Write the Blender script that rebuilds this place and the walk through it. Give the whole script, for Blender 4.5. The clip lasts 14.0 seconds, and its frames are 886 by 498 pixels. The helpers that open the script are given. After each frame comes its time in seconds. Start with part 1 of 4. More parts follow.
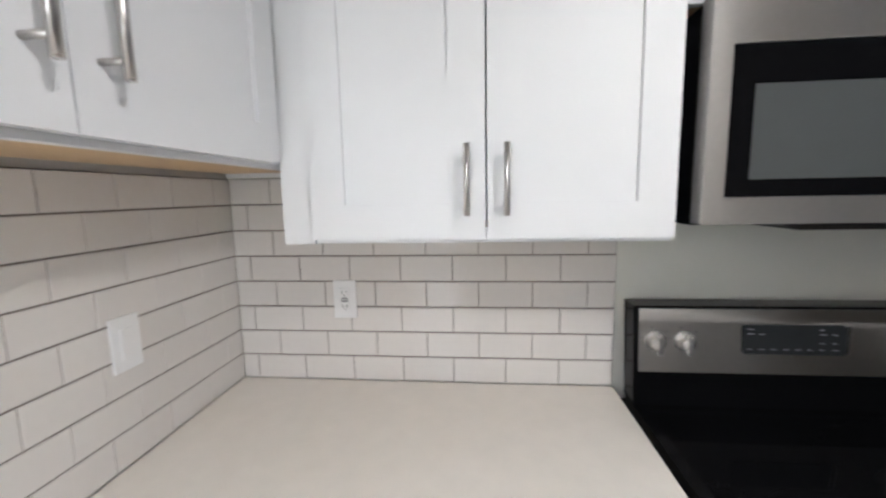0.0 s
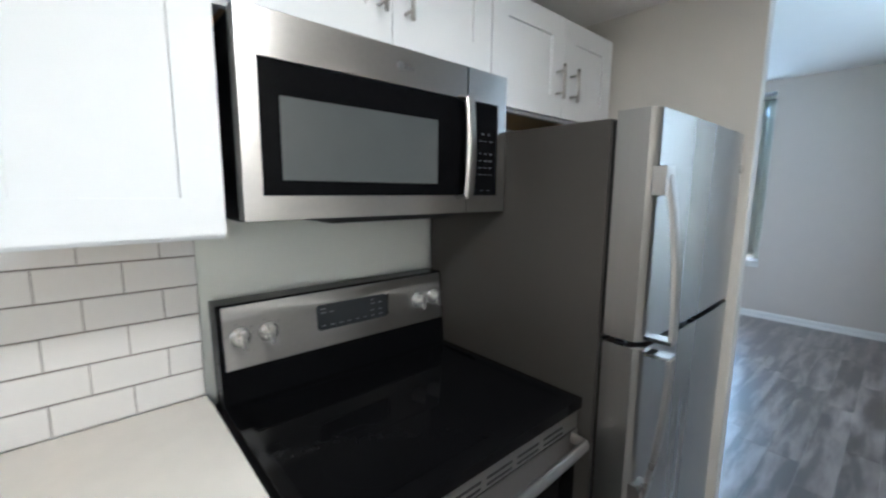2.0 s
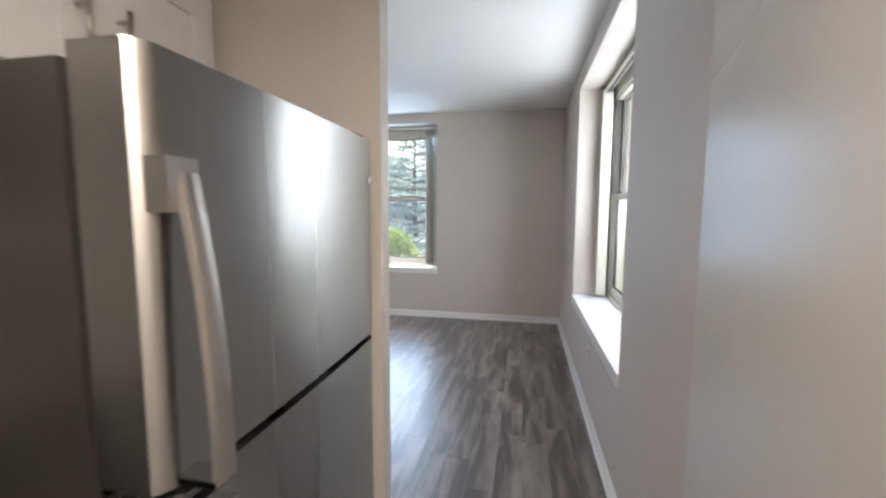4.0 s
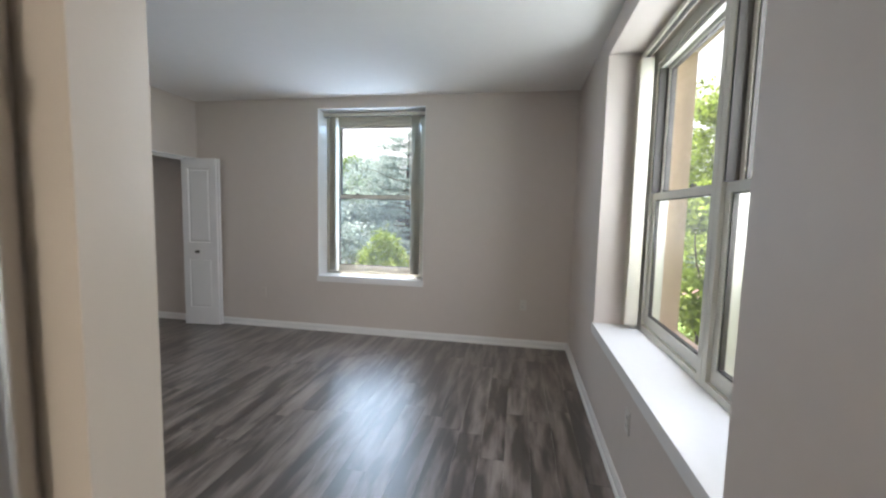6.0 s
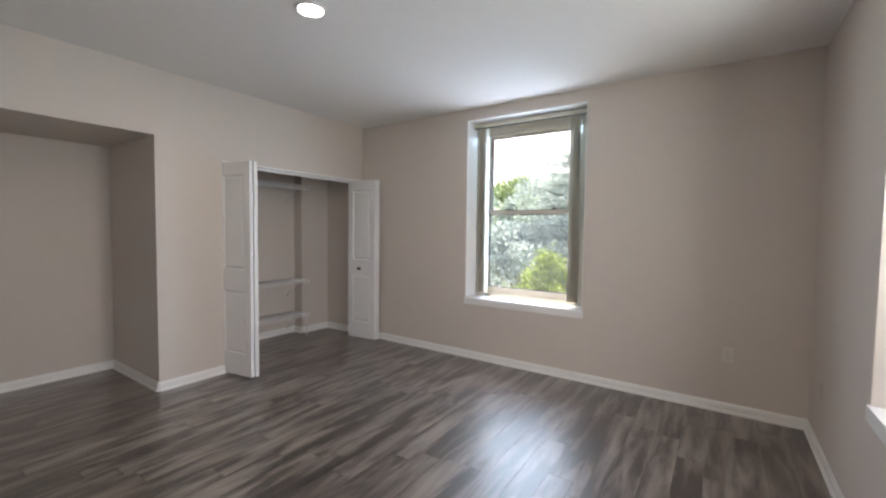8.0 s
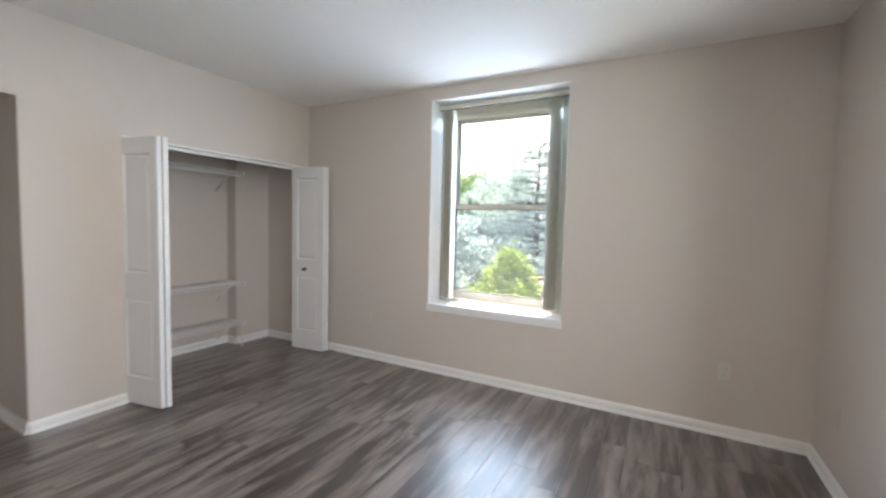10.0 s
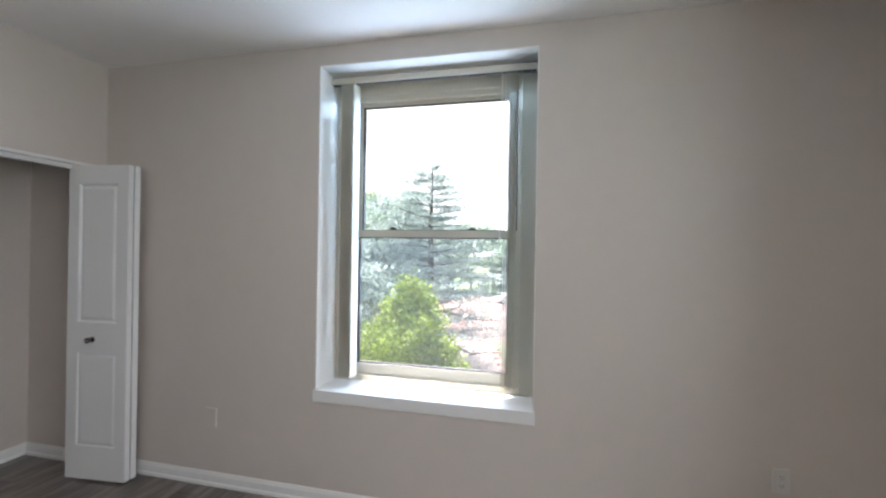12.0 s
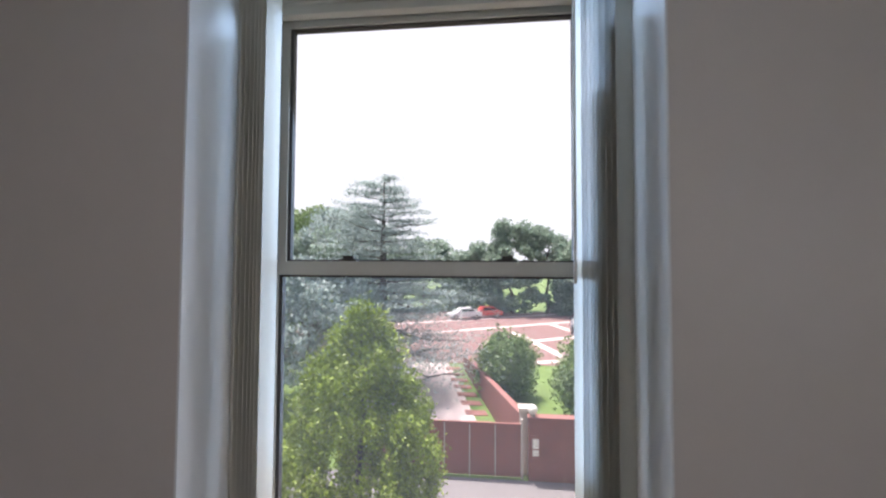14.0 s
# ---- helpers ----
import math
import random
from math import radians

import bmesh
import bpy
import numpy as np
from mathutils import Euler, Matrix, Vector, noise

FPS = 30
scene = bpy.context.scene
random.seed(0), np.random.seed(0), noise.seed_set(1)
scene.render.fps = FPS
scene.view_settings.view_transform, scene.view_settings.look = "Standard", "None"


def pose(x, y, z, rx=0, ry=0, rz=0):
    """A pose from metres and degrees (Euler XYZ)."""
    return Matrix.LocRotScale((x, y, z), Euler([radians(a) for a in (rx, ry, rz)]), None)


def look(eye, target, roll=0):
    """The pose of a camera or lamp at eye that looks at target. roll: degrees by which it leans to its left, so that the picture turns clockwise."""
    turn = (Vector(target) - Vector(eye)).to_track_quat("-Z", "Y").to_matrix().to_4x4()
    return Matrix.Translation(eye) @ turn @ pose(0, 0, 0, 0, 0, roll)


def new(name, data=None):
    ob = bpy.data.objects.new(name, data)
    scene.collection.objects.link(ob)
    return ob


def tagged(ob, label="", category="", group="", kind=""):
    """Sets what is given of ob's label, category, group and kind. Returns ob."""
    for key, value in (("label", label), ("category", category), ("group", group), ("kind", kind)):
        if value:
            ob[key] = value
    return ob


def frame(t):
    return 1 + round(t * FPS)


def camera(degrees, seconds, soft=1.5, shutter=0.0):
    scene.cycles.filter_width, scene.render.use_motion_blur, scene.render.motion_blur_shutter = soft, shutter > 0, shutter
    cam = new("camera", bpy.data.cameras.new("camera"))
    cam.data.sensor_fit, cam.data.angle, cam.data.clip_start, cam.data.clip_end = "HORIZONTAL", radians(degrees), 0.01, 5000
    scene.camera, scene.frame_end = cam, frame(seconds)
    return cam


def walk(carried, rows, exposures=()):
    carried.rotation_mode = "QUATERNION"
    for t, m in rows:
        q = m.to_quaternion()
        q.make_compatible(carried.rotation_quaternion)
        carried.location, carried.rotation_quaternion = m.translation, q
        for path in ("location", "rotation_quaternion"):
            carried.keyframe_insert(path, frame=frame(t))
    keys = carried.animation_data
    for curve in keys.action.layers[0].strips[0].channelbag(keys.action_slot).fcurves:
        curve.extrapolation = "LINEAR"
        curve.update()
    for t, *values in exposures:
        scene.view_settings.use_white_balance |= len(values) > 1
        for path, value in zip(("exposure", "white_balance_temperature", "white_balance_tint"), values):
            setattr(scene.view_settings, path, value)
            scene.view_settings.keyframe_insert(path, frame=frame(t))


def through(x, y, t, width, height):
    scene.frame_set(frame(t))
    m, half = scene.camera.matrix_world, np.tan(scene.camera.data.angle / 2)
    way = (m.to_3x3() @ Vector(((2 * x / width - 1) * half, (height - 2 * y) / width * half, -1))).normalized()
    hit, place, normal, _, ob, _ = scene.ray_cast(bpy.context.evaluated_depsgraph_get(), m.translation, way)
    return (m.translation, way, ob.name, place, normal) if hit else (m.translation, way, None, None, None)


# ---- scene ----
cam = camera(94.8, 14.0, soft=2.3, shutter=0.3)
PATH = [
    (0, (1.182, 0.765, 1.487), (-0.791, 0.572, 1.221), -1.1),
    (0.5, (1.191, 0.782, 1.484), (-0.767, 1.07, 1.194), -0.6),
    (1, (1.217, 0.84, 1.498), (-0.638, 1.517, 1.177), 0.1),
    (1.5, (1.224, 0.874, 1.49), (-0.468, 1.896, 1.185), 0.3),
    (2, (1.233, 0.931, 1.485), (-0.251, 2.241, 1.201), 0.5),
    (2.5, (1.228, 1.006, 1.477), (0.022, 2.579, 1.211), 0.2),
    (2.6, (1.232, 1.023, 1.481), (0.09, 2.643, 1.211), 0.3),
    (3, (1.233, 1.154, 1.473), (0.343, 2.927, 1.221), -0.6),
    (3.5, (1.268, 1.348, 1.468), (0.698, 3.255, 1.273), -0.4),
    (4, (1.278, 1.522, 1.483), (0.891, 3.475, 1.291), 0.3),
    (4.2, (1.268, 1.631, 1.49), (0.954, 3.596, 1.295), 1.1),
    (6.3, (1.13, 2.532, 1.452), (0.751, 4.488, 1.283), 1.3),
    (6.5, (1.09, 2.593, 1.414), (0.678, 4.547, 1.297), 1.0),
    (7, (1.102, 2.772, 1.433), (0.516, 4.679, 1.296), -0.1),
    (7.5, (1.143, 2.927, 1.44), (0.194, 4.684, 1.332), 0.2),
    (7.7, (1.177, 2.972, 1.433), (0.055, 4.625, 1.338), 0.7),
    (9.8, (0.923, 3.446, 1.442), (-0.131, 5.142, 1.322), 1.8),
    (10, (0.832, 3.513, 1.458), (-0.113, 5.272, 1.336), 1.4),
    (10.5, (0.678, 3.812, 1.46), (-0.107, 5.65, 1.414), 0.7),
    (11, (0.499, 4.11, 1.5), (-0.165, 5.996, 1.479), 1.3),
    (11.5, (0.274, 4.392, 1.529), (-0.251, 6.322, 1.527), 1.2),
    (12, (0.119, 4.716, 1.538), (-0.326, 6.666, 1.539), 0.9),
    (12.5, (-0.003, 5.029, 1.581), (-0.367, 6.994, 1.631), 0.6),
    (13, (-0.181, 5.318, 1.606), (-0.413, 7.303, 1.695), 0.1),
    (13.5, (-0.285, 5.603, 1.632), (-0.447, 7.595, 1.697), -0.7),
    (14, (-0.334, 5.905, 1.649), (-0.539, 7.893, 1.722), 0.3),
]
walk(cam, [(t, look(e, a, r)) for t, e, a, r in PATH],
     [(0, 2.12, 5400, 10), (1.0, 2.2, 5350, 9), (1.5, 2.2, 5300, 8), (2.0, 2.4, 5200, 5), (2.5, 2.55, 5300, 4), (3.0, 2.65, 5800, 10), (4.2, 2.25, 6400, 15), (6.3, 2.05, 6650, 13), (7.5, 2.15, 7000, 18), (10.5, 2.6, 6700, 14),
      (12.5, 2.0, 6450, 14), (13.5, 1.38, 6550, 20), (14, 1.08, 6450, 20)])

# ---- light ----
SUN_UP, SUN_TURN = 76, 30          # degrees above the horizon; degrees from +y towards -x
world = bpy.data.worlds.new("sky")
scene.world = world
world.use_nodes = True
sky = world.node_tree.nodes.new("ShaderNodeTexSky")
sky.sky_type, sky.sun_disc = "NISHITA", False
sky.dust_density, sky.air_density = 3.0, 1.0
sky.sun_elevation, sky.sun_rotation = radians(SUN_UP), radians(-SUN_TURN)
world.node_tree.links.new(sky.outputs[0], world.node_tree.nodes["Background"].inputs[0])
world.node_tree.nodes["Background"].inputs[1].default_value = 0.15
sun = new("sun", bpy.data.lights.new("sun", "SUN"))
sun.data.energy, sun.data.angle, sun.data.color = 4.2, radians(0.5), (1, 0.95, 0.87)
sun_dir = Vector((-math.sin(radians(SUN_TURN)) * math.cos(radians(SUN_UP)), math.cos(radians(SUN_TURN)) * math.cos(radians(SUN_UP)), math.sin(radians(SUN_UP))))
sun.matrix_world = look(sun_dir * 40, (0, 0, 0))


def window_light(eye, target, width, height, watts, colour=(0.76, 0.88, 1.0)):
    """An area lamp that stands in for the daylight in a window's opening."""
    a = new("window_light", bpy.data.lights.new("window_light", "AREA"))
    a.data.shape, a.data.size, a.data.size_y, a.data.energy, a.data.color = "RECTANGLE", width, height, watts, colour
    a.matrix_world = look(eye, target)


window_light((-0.53, 7.42, 1.62), (-0.53, 6.0, 1.20), 1.24, 1.80, 10, (0.46, 0.71, 1.0))
window_light((2.29, 4.58, 1.88), (1.0, 4.58, 1.90), 1.45, 1.25, 13, (0.82, 0.91, 1.0))
window_light((2.28, 0.41, 1.46), (1.0, 0.41, 1.40), 0.58, 1.0, 3.8, (1.0, 0.92, 0.82))


# ---- materials ----
def material(name, colour, rough=0.5, metal=0.0, vary=0.06, scale=6.0, bump=0.0, bump_scale=80.0, stretch=(1, 1, 1), per_object=0.0, spec=0.5, coat=0.0):
    """A painted or solid surface: broad and fine variation of colour and gloss, and a fine relief."""
    m = bpy.data.materials.new(name)
    m.use_nodes = True
    n, l = m.node_tree.nodes, m.node_tree.links
    b = n["Principled BSDF"]
    b.inputs["Metallic"].default_value = metal
    b.inputs["Specular IOR Level"].default_value = spec
    b.inputs["Coat Weight"].default_value = coat
    tc = n.new("ShaderNodeTexCoord")
    mp = n.new("ShaderNodeMapping")
    mp.inputs["Scale"].default_value = stretch
    l.new(tc.outputs["Object"], mp.inputs["Vector"])
    broad, fine = n.new("ShaderNodeTexNoise"), n.new("ShaderNodeTexNoise")
    for t, s, d in ((broad, scale * 0.3, 2), (fine, scale * 6, 4)):
        t.inputs["Scale"].default_value, t.inputs["Detail"].default_value = s, d
        l.new(mp.outputs[0], t.inputs["Vector"])
    add = n.new("ShaderNodeMath")
    add.operation = "ADD"
    l.new(broad.outputs["Fac"], add.inputs[0])
    l.new(fine.outputs["Fac"], add.inputs[1])
    total = add
    if per_object:
        info, mul, add2 = n.new("ShaderNodeObjectInfo"), n.new("ShaderNodeMath"), n.new("ShaderNodeMath")
        mul.operation = "MULTIPLY_ADD"
        mul.inputs[1].default_value, mul.inputs[2].default_value = per_object, -per_object / 2
        add2.operation = "ADD"
        l.new(info.outputs["Random"], mul.inputs[0])
        l.new(mul.outputs[0], add2.inputs[0])
        l.new(add.outputs[0], add2.inputs[1])
        total = add2
    rng = n.new("ShaderNodeMapRange")
    rng.inputs["From Min"].default_value, rng.inputs["From Max"].default_value = 0.5, 1.5
    rng.inputs["To Min"].default_value, rng.inputs["To Max"].default_value = 1 - vary, 1 + vary
    rng.clamp = False
    l.new(total.outputs[0], rng.inputs["Value"])
    mixc = n.new("ShaderNodeVectorMath")
    mixc.operation = "SCALE"
    mixc.inputs[0].default_value = colour
    l.new(rng.outputs[0], mixc.inputs["Scale"])
    l.new(mixc.outputs[0], b.inputs["Base Color"])
    rr = n.new("ShaderNodeMapRange")
    rr.inputs["From Min"].default_value, rr.inputs["From Max"].default_value = 0.3, 0.7
    rr.inputs["To Min"].default_value, rr.inputs["To Max"].default_value = max(0.02, rough * 0.85), min(1, rough * 1.15)
    l.new(broad.outputs["Fac"], rr.inputs["Value"])
    l.new(rr.outputs[0], b.inputs["Roughness"])
    if bump:
        bt, bn = n.new("ShaderNodeTexNoise"), n.new("ShaderNodeBump")
        bt.inputs["Scale"].default_value, bt.inputs["Detail"].default_value = bump_scale, 3
        l.new(mp.outputs[0], bt.inputs["Vector"])
        l.new(bt.outputs["Fac"], bn.inputs["Height"])
        bn.inputs["Strength"].default_value, bn.inputs["Distance"].default_value = bump, 0.004
        l.new(bn.outputs[0], b.inputs["Normal"])
    return m


def glowing(name, colour, strength):
    m = bpy.data.materials.new(name)
    m.use_nodes = True
    b = m.node_tree.nodes["Principled BSDF"]
    b.inputs["Base Color"].default_value = (*colour, 1)
    b.inputs["Emission Color"].default_value, b.inputs["Emission Strength"].default_value = (*colour, 1), strength
    return m


def clear_glass(name, veil=0.0, gloss=0.06):
    """A thin pane: what lies behind, a faint mirror, and an added veil that hazes the view."""
    m = bpy.data.materials.new(name)
    m.use_nodes = True
    n, l = m.node_tree.nodes, m.node_tree.links
    n.remove(n["Principled BSDF"])
    tr, gl, df = (n.new("ShaderNodeBsdf" + k) for k in ("Transparent", "Glossy", "Translucent"))
    gl.inputs["Roughness"].default_value = 0.02
    df.inputs["Color"].default_value = (0.8, 0.8, 0.8, 1)
    mix, mix2, noi, rng = n.new("ShaderNodeMixShader"), n.new("ShaderNodeMixShader"), n.new("ShaderNodeTexNoise"), n.new("ShaderNodeMapRange")
    noi.inputs["Scale"].default_value = 3
    rng.inputs["To Min"].default_value, rng.inputs["To Max"].default_value = veil * 0.5, veil * 1.5
    l.new(noi.outputs["Fac"], rng.inputs["Value"])
    mix.inputs[0].default_value = gloss
    l.new(rng.outputs[0], mix2.inputs[0])
    l.new(tr.outputs[0], mix.inputs[1])
    l.new(gl.outputs[0], mix.inputs[2])
    l.new(mix.outputs[0], mix2.inputs[1])
    l.new(df.outputs[0], mix2.inputs[2])
    l.new(mix2.outputs[0], n["Material Output"].inputs["Surface"])
    return m


def plank_material(name):
    """Grey-brown vinyl plank with long dark streaks, each board of its own tone."""
    m = bpy.data.materials.new(name)
    m.use_nodes = True
    n, l = m.node_tree.nodes, m.node_tree.links
    b = n["Principled BSDF"]
    tc, info, mp, off = n.new("ShaderNodeTexCoord"), n.new("ShaderNodeObjectInfo"), n.new("ShaderNodeMapping"), n.new("ShaderNodeVectorMath")
    off.operation = "MULTIPLY_ADD"
    comb = n.new("ShaderNodeCombineXYZ")
    for k in range(3):
        l.new(info.outputs["Random"], comb.inputs[k])
    off.inputs[1].default_value = (37, 91, 53)
    l.new(comb.outputs[0], off.inputs[0])
    l.new(tc.outputs["Object"], off.inputs[2])
    mp.inputs["Scale"].default_value = (1, 0.15, 1)
    l.new(off.outputs[0], mp.inputs["Vector"])
    a, c = n.new("ShaderNodeTexNoise"), n.new("ShaderNodeTexNoise")
    a.inputs["Scale"].default_value, a.inputs["Detail"].default_value, a.inputs["Distortion"].default_value = 12.5, 2.5, 0.35
    c.inputs["Scale"].default_value, c.inputs["Detail"].default_value = 90, 4
    l.new(mp.outputs[0], a.inputs["Vector"])
    l.new(mp.outputs[0], c.inputs["Vector"])
    mixf = n.new("ShaderNodeMath")
    mixf.operation = "MULTIPLY_ADD"
    mixf.inputs[1].default_value = 0.16
    l.new(c.outputs["Fac"], mixf.inputs[0])
    l.new(a.outputs["Fac"], mixf.inputs[2])
    tone = n.new("ShaderNodeMath")
    tone.operation = "MULTIPLY_ADD"
    tone.inputs[1].default_value = 0.075
    l.new(info.outputs["Random"], tone.inputs[0])
    l.new(mixf.outputs[0], tone.inputs[2])
    ramp = n.new("ShaderNodeValToRGB")
    r = ramp.color_ramp
    r.elements[0].position, r.elements[0].color = 0.51, (0.036, 0.026, 0.020, 1)
    r.elements[1].position, r.elements[1].color = 0.84, (0.245, 0.207, 0.183, 1)
    for at, tint in ((0.56, (0.064, 0.048, 0.039, 1)), (0.62, (0.114, 0.090, 0.076, 1)), (0.70, (0.170, 0.139, 0.121, 1))):
        r.elements.new(at).color = tint
    l.new(tone.outputs[0], ramp.inputs[0])
    l.new(ramp.outputs[0], b.inputs["Base Color"])
    b.inputs["Roughness"].default_value = 0.3
    bn = n.new("ShaderNodeBump")
    bn.inputs["Strength"].default_value, bn.inputs["Distance"].default_value = 0.12, 0.002
    l.new(mixf.outputs[0], bn.inputs["Height"])
    l.new(bn.outputs[0], b.inputs["Normal"])
    b.inputs["Coat Weight"].default_value, b.inputs["Coat Roughness"].default_value = 1.0, 0.40
    b.inputs["Coat IOR"].default_value = 1.62
    return m


M_WALL = material("wall_paint", (0.625, 0.56, 0.51), 0.55, vary=0.025, scale=2, bump=0.10, bump_scale=140)
M_KWALL = material("kitchen_paint", (0.63, 0.595, 0.545), 0.28, vary=0.02, scale=2, bump=0.05, bump_scale=90)
M_KWALL_LIT = material("kitchen_paint_lit", (0.74, 0.735, 0.67), 0.4, vary=0.02, scale=2, bump=0.05, bump_scale=90)
M_CEIL = material("ceiling_paint", (0.86, 0.835, 0.81), 0.8, vary=0.02, scale=2, bump=0.15, bump_scale=120)
M_TRIM = material("trim_paint", (0.80, 0.79, 0.77), 0.35, vary=0.02, scale=4, bump=0.03)
M_DOOR = material("door_paint", (0.80, 0.79, 0.78), 0.4, vary=0.02, scale=4, bump=0.06, bump_scale=60, stretch=(1, 1, 0.1))
M_CAB = material("cabinet_lacquer", (0.74, 0.74, 0.75), 0.45, vary=0.012, scale=3, bump=0.015)
M_CABIN = material("cabinet_plywood", (0.62, 0.44, 0.24), 0.5, vary=0.16, scale=5, stretch=(1, 6, 6), bump=0.05)
M_PLANK = plank_material("vinyl_plank")
M_SUB = material("subfloor", (0.05, 0.045, 0.04), 0.9)
M_TILE = material("tile_glaze", (0.70, 0.67, 0.64), 0.12, vary=0.03, scale=9, bump=0.03, bump_scale=18, per_object=0.5)
M_GROUT = material("grout", (0.17, 0.145, 0.128), 0.9, vary=0.15, scale=30)
M_QUARTZ = material("quartz", (0.80, 0.76, 0.70), 0.22, vary=0.05, scale=60, bump=0.01)
M_STEEL = material("brushed_steel", (0.44, 0.425, 0.405), 0.36, metal=1.0, vary=0.06, scale=14, stretch=(1, 0.03, 1), bump=0.03, bump_scale=300)
M_STEELV = material("brushed_steel_door", (0.39, 0.38, 0.365), 0.30, metal=1.0, vary=0.06, scale=14, stretch=(1, 1, 0.03), bump=0.02, bump_scale=300)
for steel, amount in ((M_STEELV, 0.85), (M_STEEL, 0.7)):
    nodes, links = steel.node_tree.nodes, steel.node_tree.links
    tangent = nodes.new("ShaderNodeTangent")
    tangent.direction_type, tangent.axis = "RADIAL", "Z"
    links.new(tangent.outputs[0], nodes["Principled BSDF"].inputs["Tangent"])
    nodes["Principled BSDF"].inputs["Anisotropic"].default_value = amount
    nodes["Principled BSDF"].inputs["Anisotropic Rotation"].default_value = 0.25
M_NICKEL = material("brushed_nickel", (0.52, 0.50, 0.475), 0.3, metal=1.0, vary=0.05, scale=40)
M_DARKNICKEL = material("dark_nickel", (0.22, 0.20, 0.18), 0.25, metal=1.0, vary=0.05, scale=40)
M_CHROME = material("chrome", (0.75, 0.75, 0.75), 0.08, metal=1.0, vary=0.02)
M_FRSIDE = material("fridge_side", (0.066, 0.060, 0.053), 0.36, metal=0.3, vary=0.06, scale=20, bump=0.06, bump_scale=500)
M_BLACK = material("black_enamel", (0.004, 0.004, 0.0045), 0.13, vary=0.2, scale=10, spec=0.08)
M_BLACKGLASS = material("black_glass", (0.004, 0.004, 0.0045), 0.05, vary=0.2, scale=10, spec=0.035)
M_MWGLASS = material("oven_window_mesh", (0.062, 0.067, 0.067), 0.12, vary=0.05, scale=40)
M_DARK = material("dark_gap", (0.02, 0.02, 0.02), 0.6)
M_GREYMARK = material("grey_print", (0.16, 0.16, 0.17), 0.4)
M_WHITEMARK = material("white_print", (0.22, 0.225, 0.24), 0.4)
M_KNOB = material("satin_knob", (0.78, 0.77, 0.75), 0.25, metal=0.9, vary=0.03)
M_ALU = material("window_aluminium", (0.58, 0.56, 0.49), 0.4, vary=0.03, scale=10)
M_TRACK = material("dark_track", (0.055, 0.048, 0.042), 0.6, vary=0.2, scale=20)
M_SLAT = material("blind_vinyl", (0.62, 0.58, 0.49), 0.35, vary=0.03, scale=10)
M_GLASS = clear_glass("pane", 0.004, 0.03)
M_SCREEN = clear_glass("insect_screen", 0.011, 0.0)
M_PLATE = material("outlet_plate", (0.80, 0.80, 0.80), 0.3, vary=0.01)
M_IVORY = material("ivory_plate", (0.66, 0.63, 0.58), 0.3, vary=0.01)
M_WIRE = material("coated_wire", (0.80, 0.80, 0.79), 0.4, vary=0.02)
M_LAMP = glowing("lamp_disc", (1, 0.96, 0.9), 5)


# ---- building blocks ----
def add_box(bm, lo, hi):
    v = [bm.verts.new((x, y, z)) for x in (lo[0], hi[0]) for y in (lo[1], hi[1]) for z in (lo[2], hi[2])]
    return [bm.faces.new([v[i] for i in f]) for f in ((0, 1, 3, 2), (4, 6, 7, 5), (0, 4, 5, 1), (2, 3, 7, 6), (0, 2, 6, 4), (1, 5, 7, 3))]


def add_rod(bm, a, b, r, sides=12, r2=None):
    """A rod with closed ends from a to b."""
    a, b = Vector(a), Vector(b)
    q = (b - a).to_track_quat("Z", "Y").to_matrix()
    rings = []
    for p, rad in ((a, r), (b, r if r2 is None else r2)):
        rings.append([bm.verts.new(p + q @ Vector((rad * math.cos(2 * math.pi * k / sides), rad * math.sin(2 * math.pi * k / sides), 0))) for k in range(sides)])
    for k in range(sides):
        f = bm.faces.new((rings[0][k], rings[0][(k + 1) % sides], rings[1][(k + 1) % sides], rings[1][k]))
        f.smooth = True
    bm.faces.new(rings[0][::-1])
    bm.faces.new(rings[1])


def part(name, bm, mat, parent=None, label="", bevel=0.0, segments=2, smooth=False):
    """Links a bmesh as one mesh object, under a thing or a part."""
    if bevel:
        bmesh.ops.bevel(bm, geom=[e for e in bm.edges if len(e.link_faces) == 2 and e.calc_face_angle(0) > 0.6], offset=bevel, segments=segments, affect="EDGES", clamp_overlap=True)
    bmesh.ops.recalc_face_normals(bm, faces=bm.faces[:])
    me = bpy.data.meshes.new(name)
    if smooth:
        for f in bm.faces:
            f.smooth = True
    bm.to_mesh(me)
    bm.free()
    me.materials.append(mat)
    if smooth:
        me.set_sharp_from_angle(angle=0.7)
    ob = new(name, me)
    if parent:
        ob.parent = parent
    if label:
        ob["label"] = label
    return ob


def box(name, lo, hi, mat, parent=None, label="", bevel=0.0, segments=2):
    bm = bmesh.new()
    add_box(bm, lo, hi)
    return part(name, bm, mat, parent, label, bevel, segments)


def boxes(name, spans, mat, parent=None, label="", bevel=0.0):
    bm = bmesh.new()
    for lo, hi in spans:
        add_box(bm, lo, hi)
    return part(name, bm, mat, parent, label, bevel)


def rod(name, a, b, r, mat, parent=None, label="", sides=12, bevel=0.0):
    bm = bmesh.new()
    add_rod(bm, a, b, r, sides)
    return part(name, bm, mat, parent, label, bevel)


def thing(name, place, label, category, group="", kind=""):
    return tagged(new(name), label, category, group, kind) if place is None else tagged(place_empty(name, place), label, category, group, kind)


def place_empty(name, m):
    ob = new(name)
    ob.matrix_basis = m
    return ob


def structure(ob, label, category):
    return tagged(ob, label, category, kind="structure")


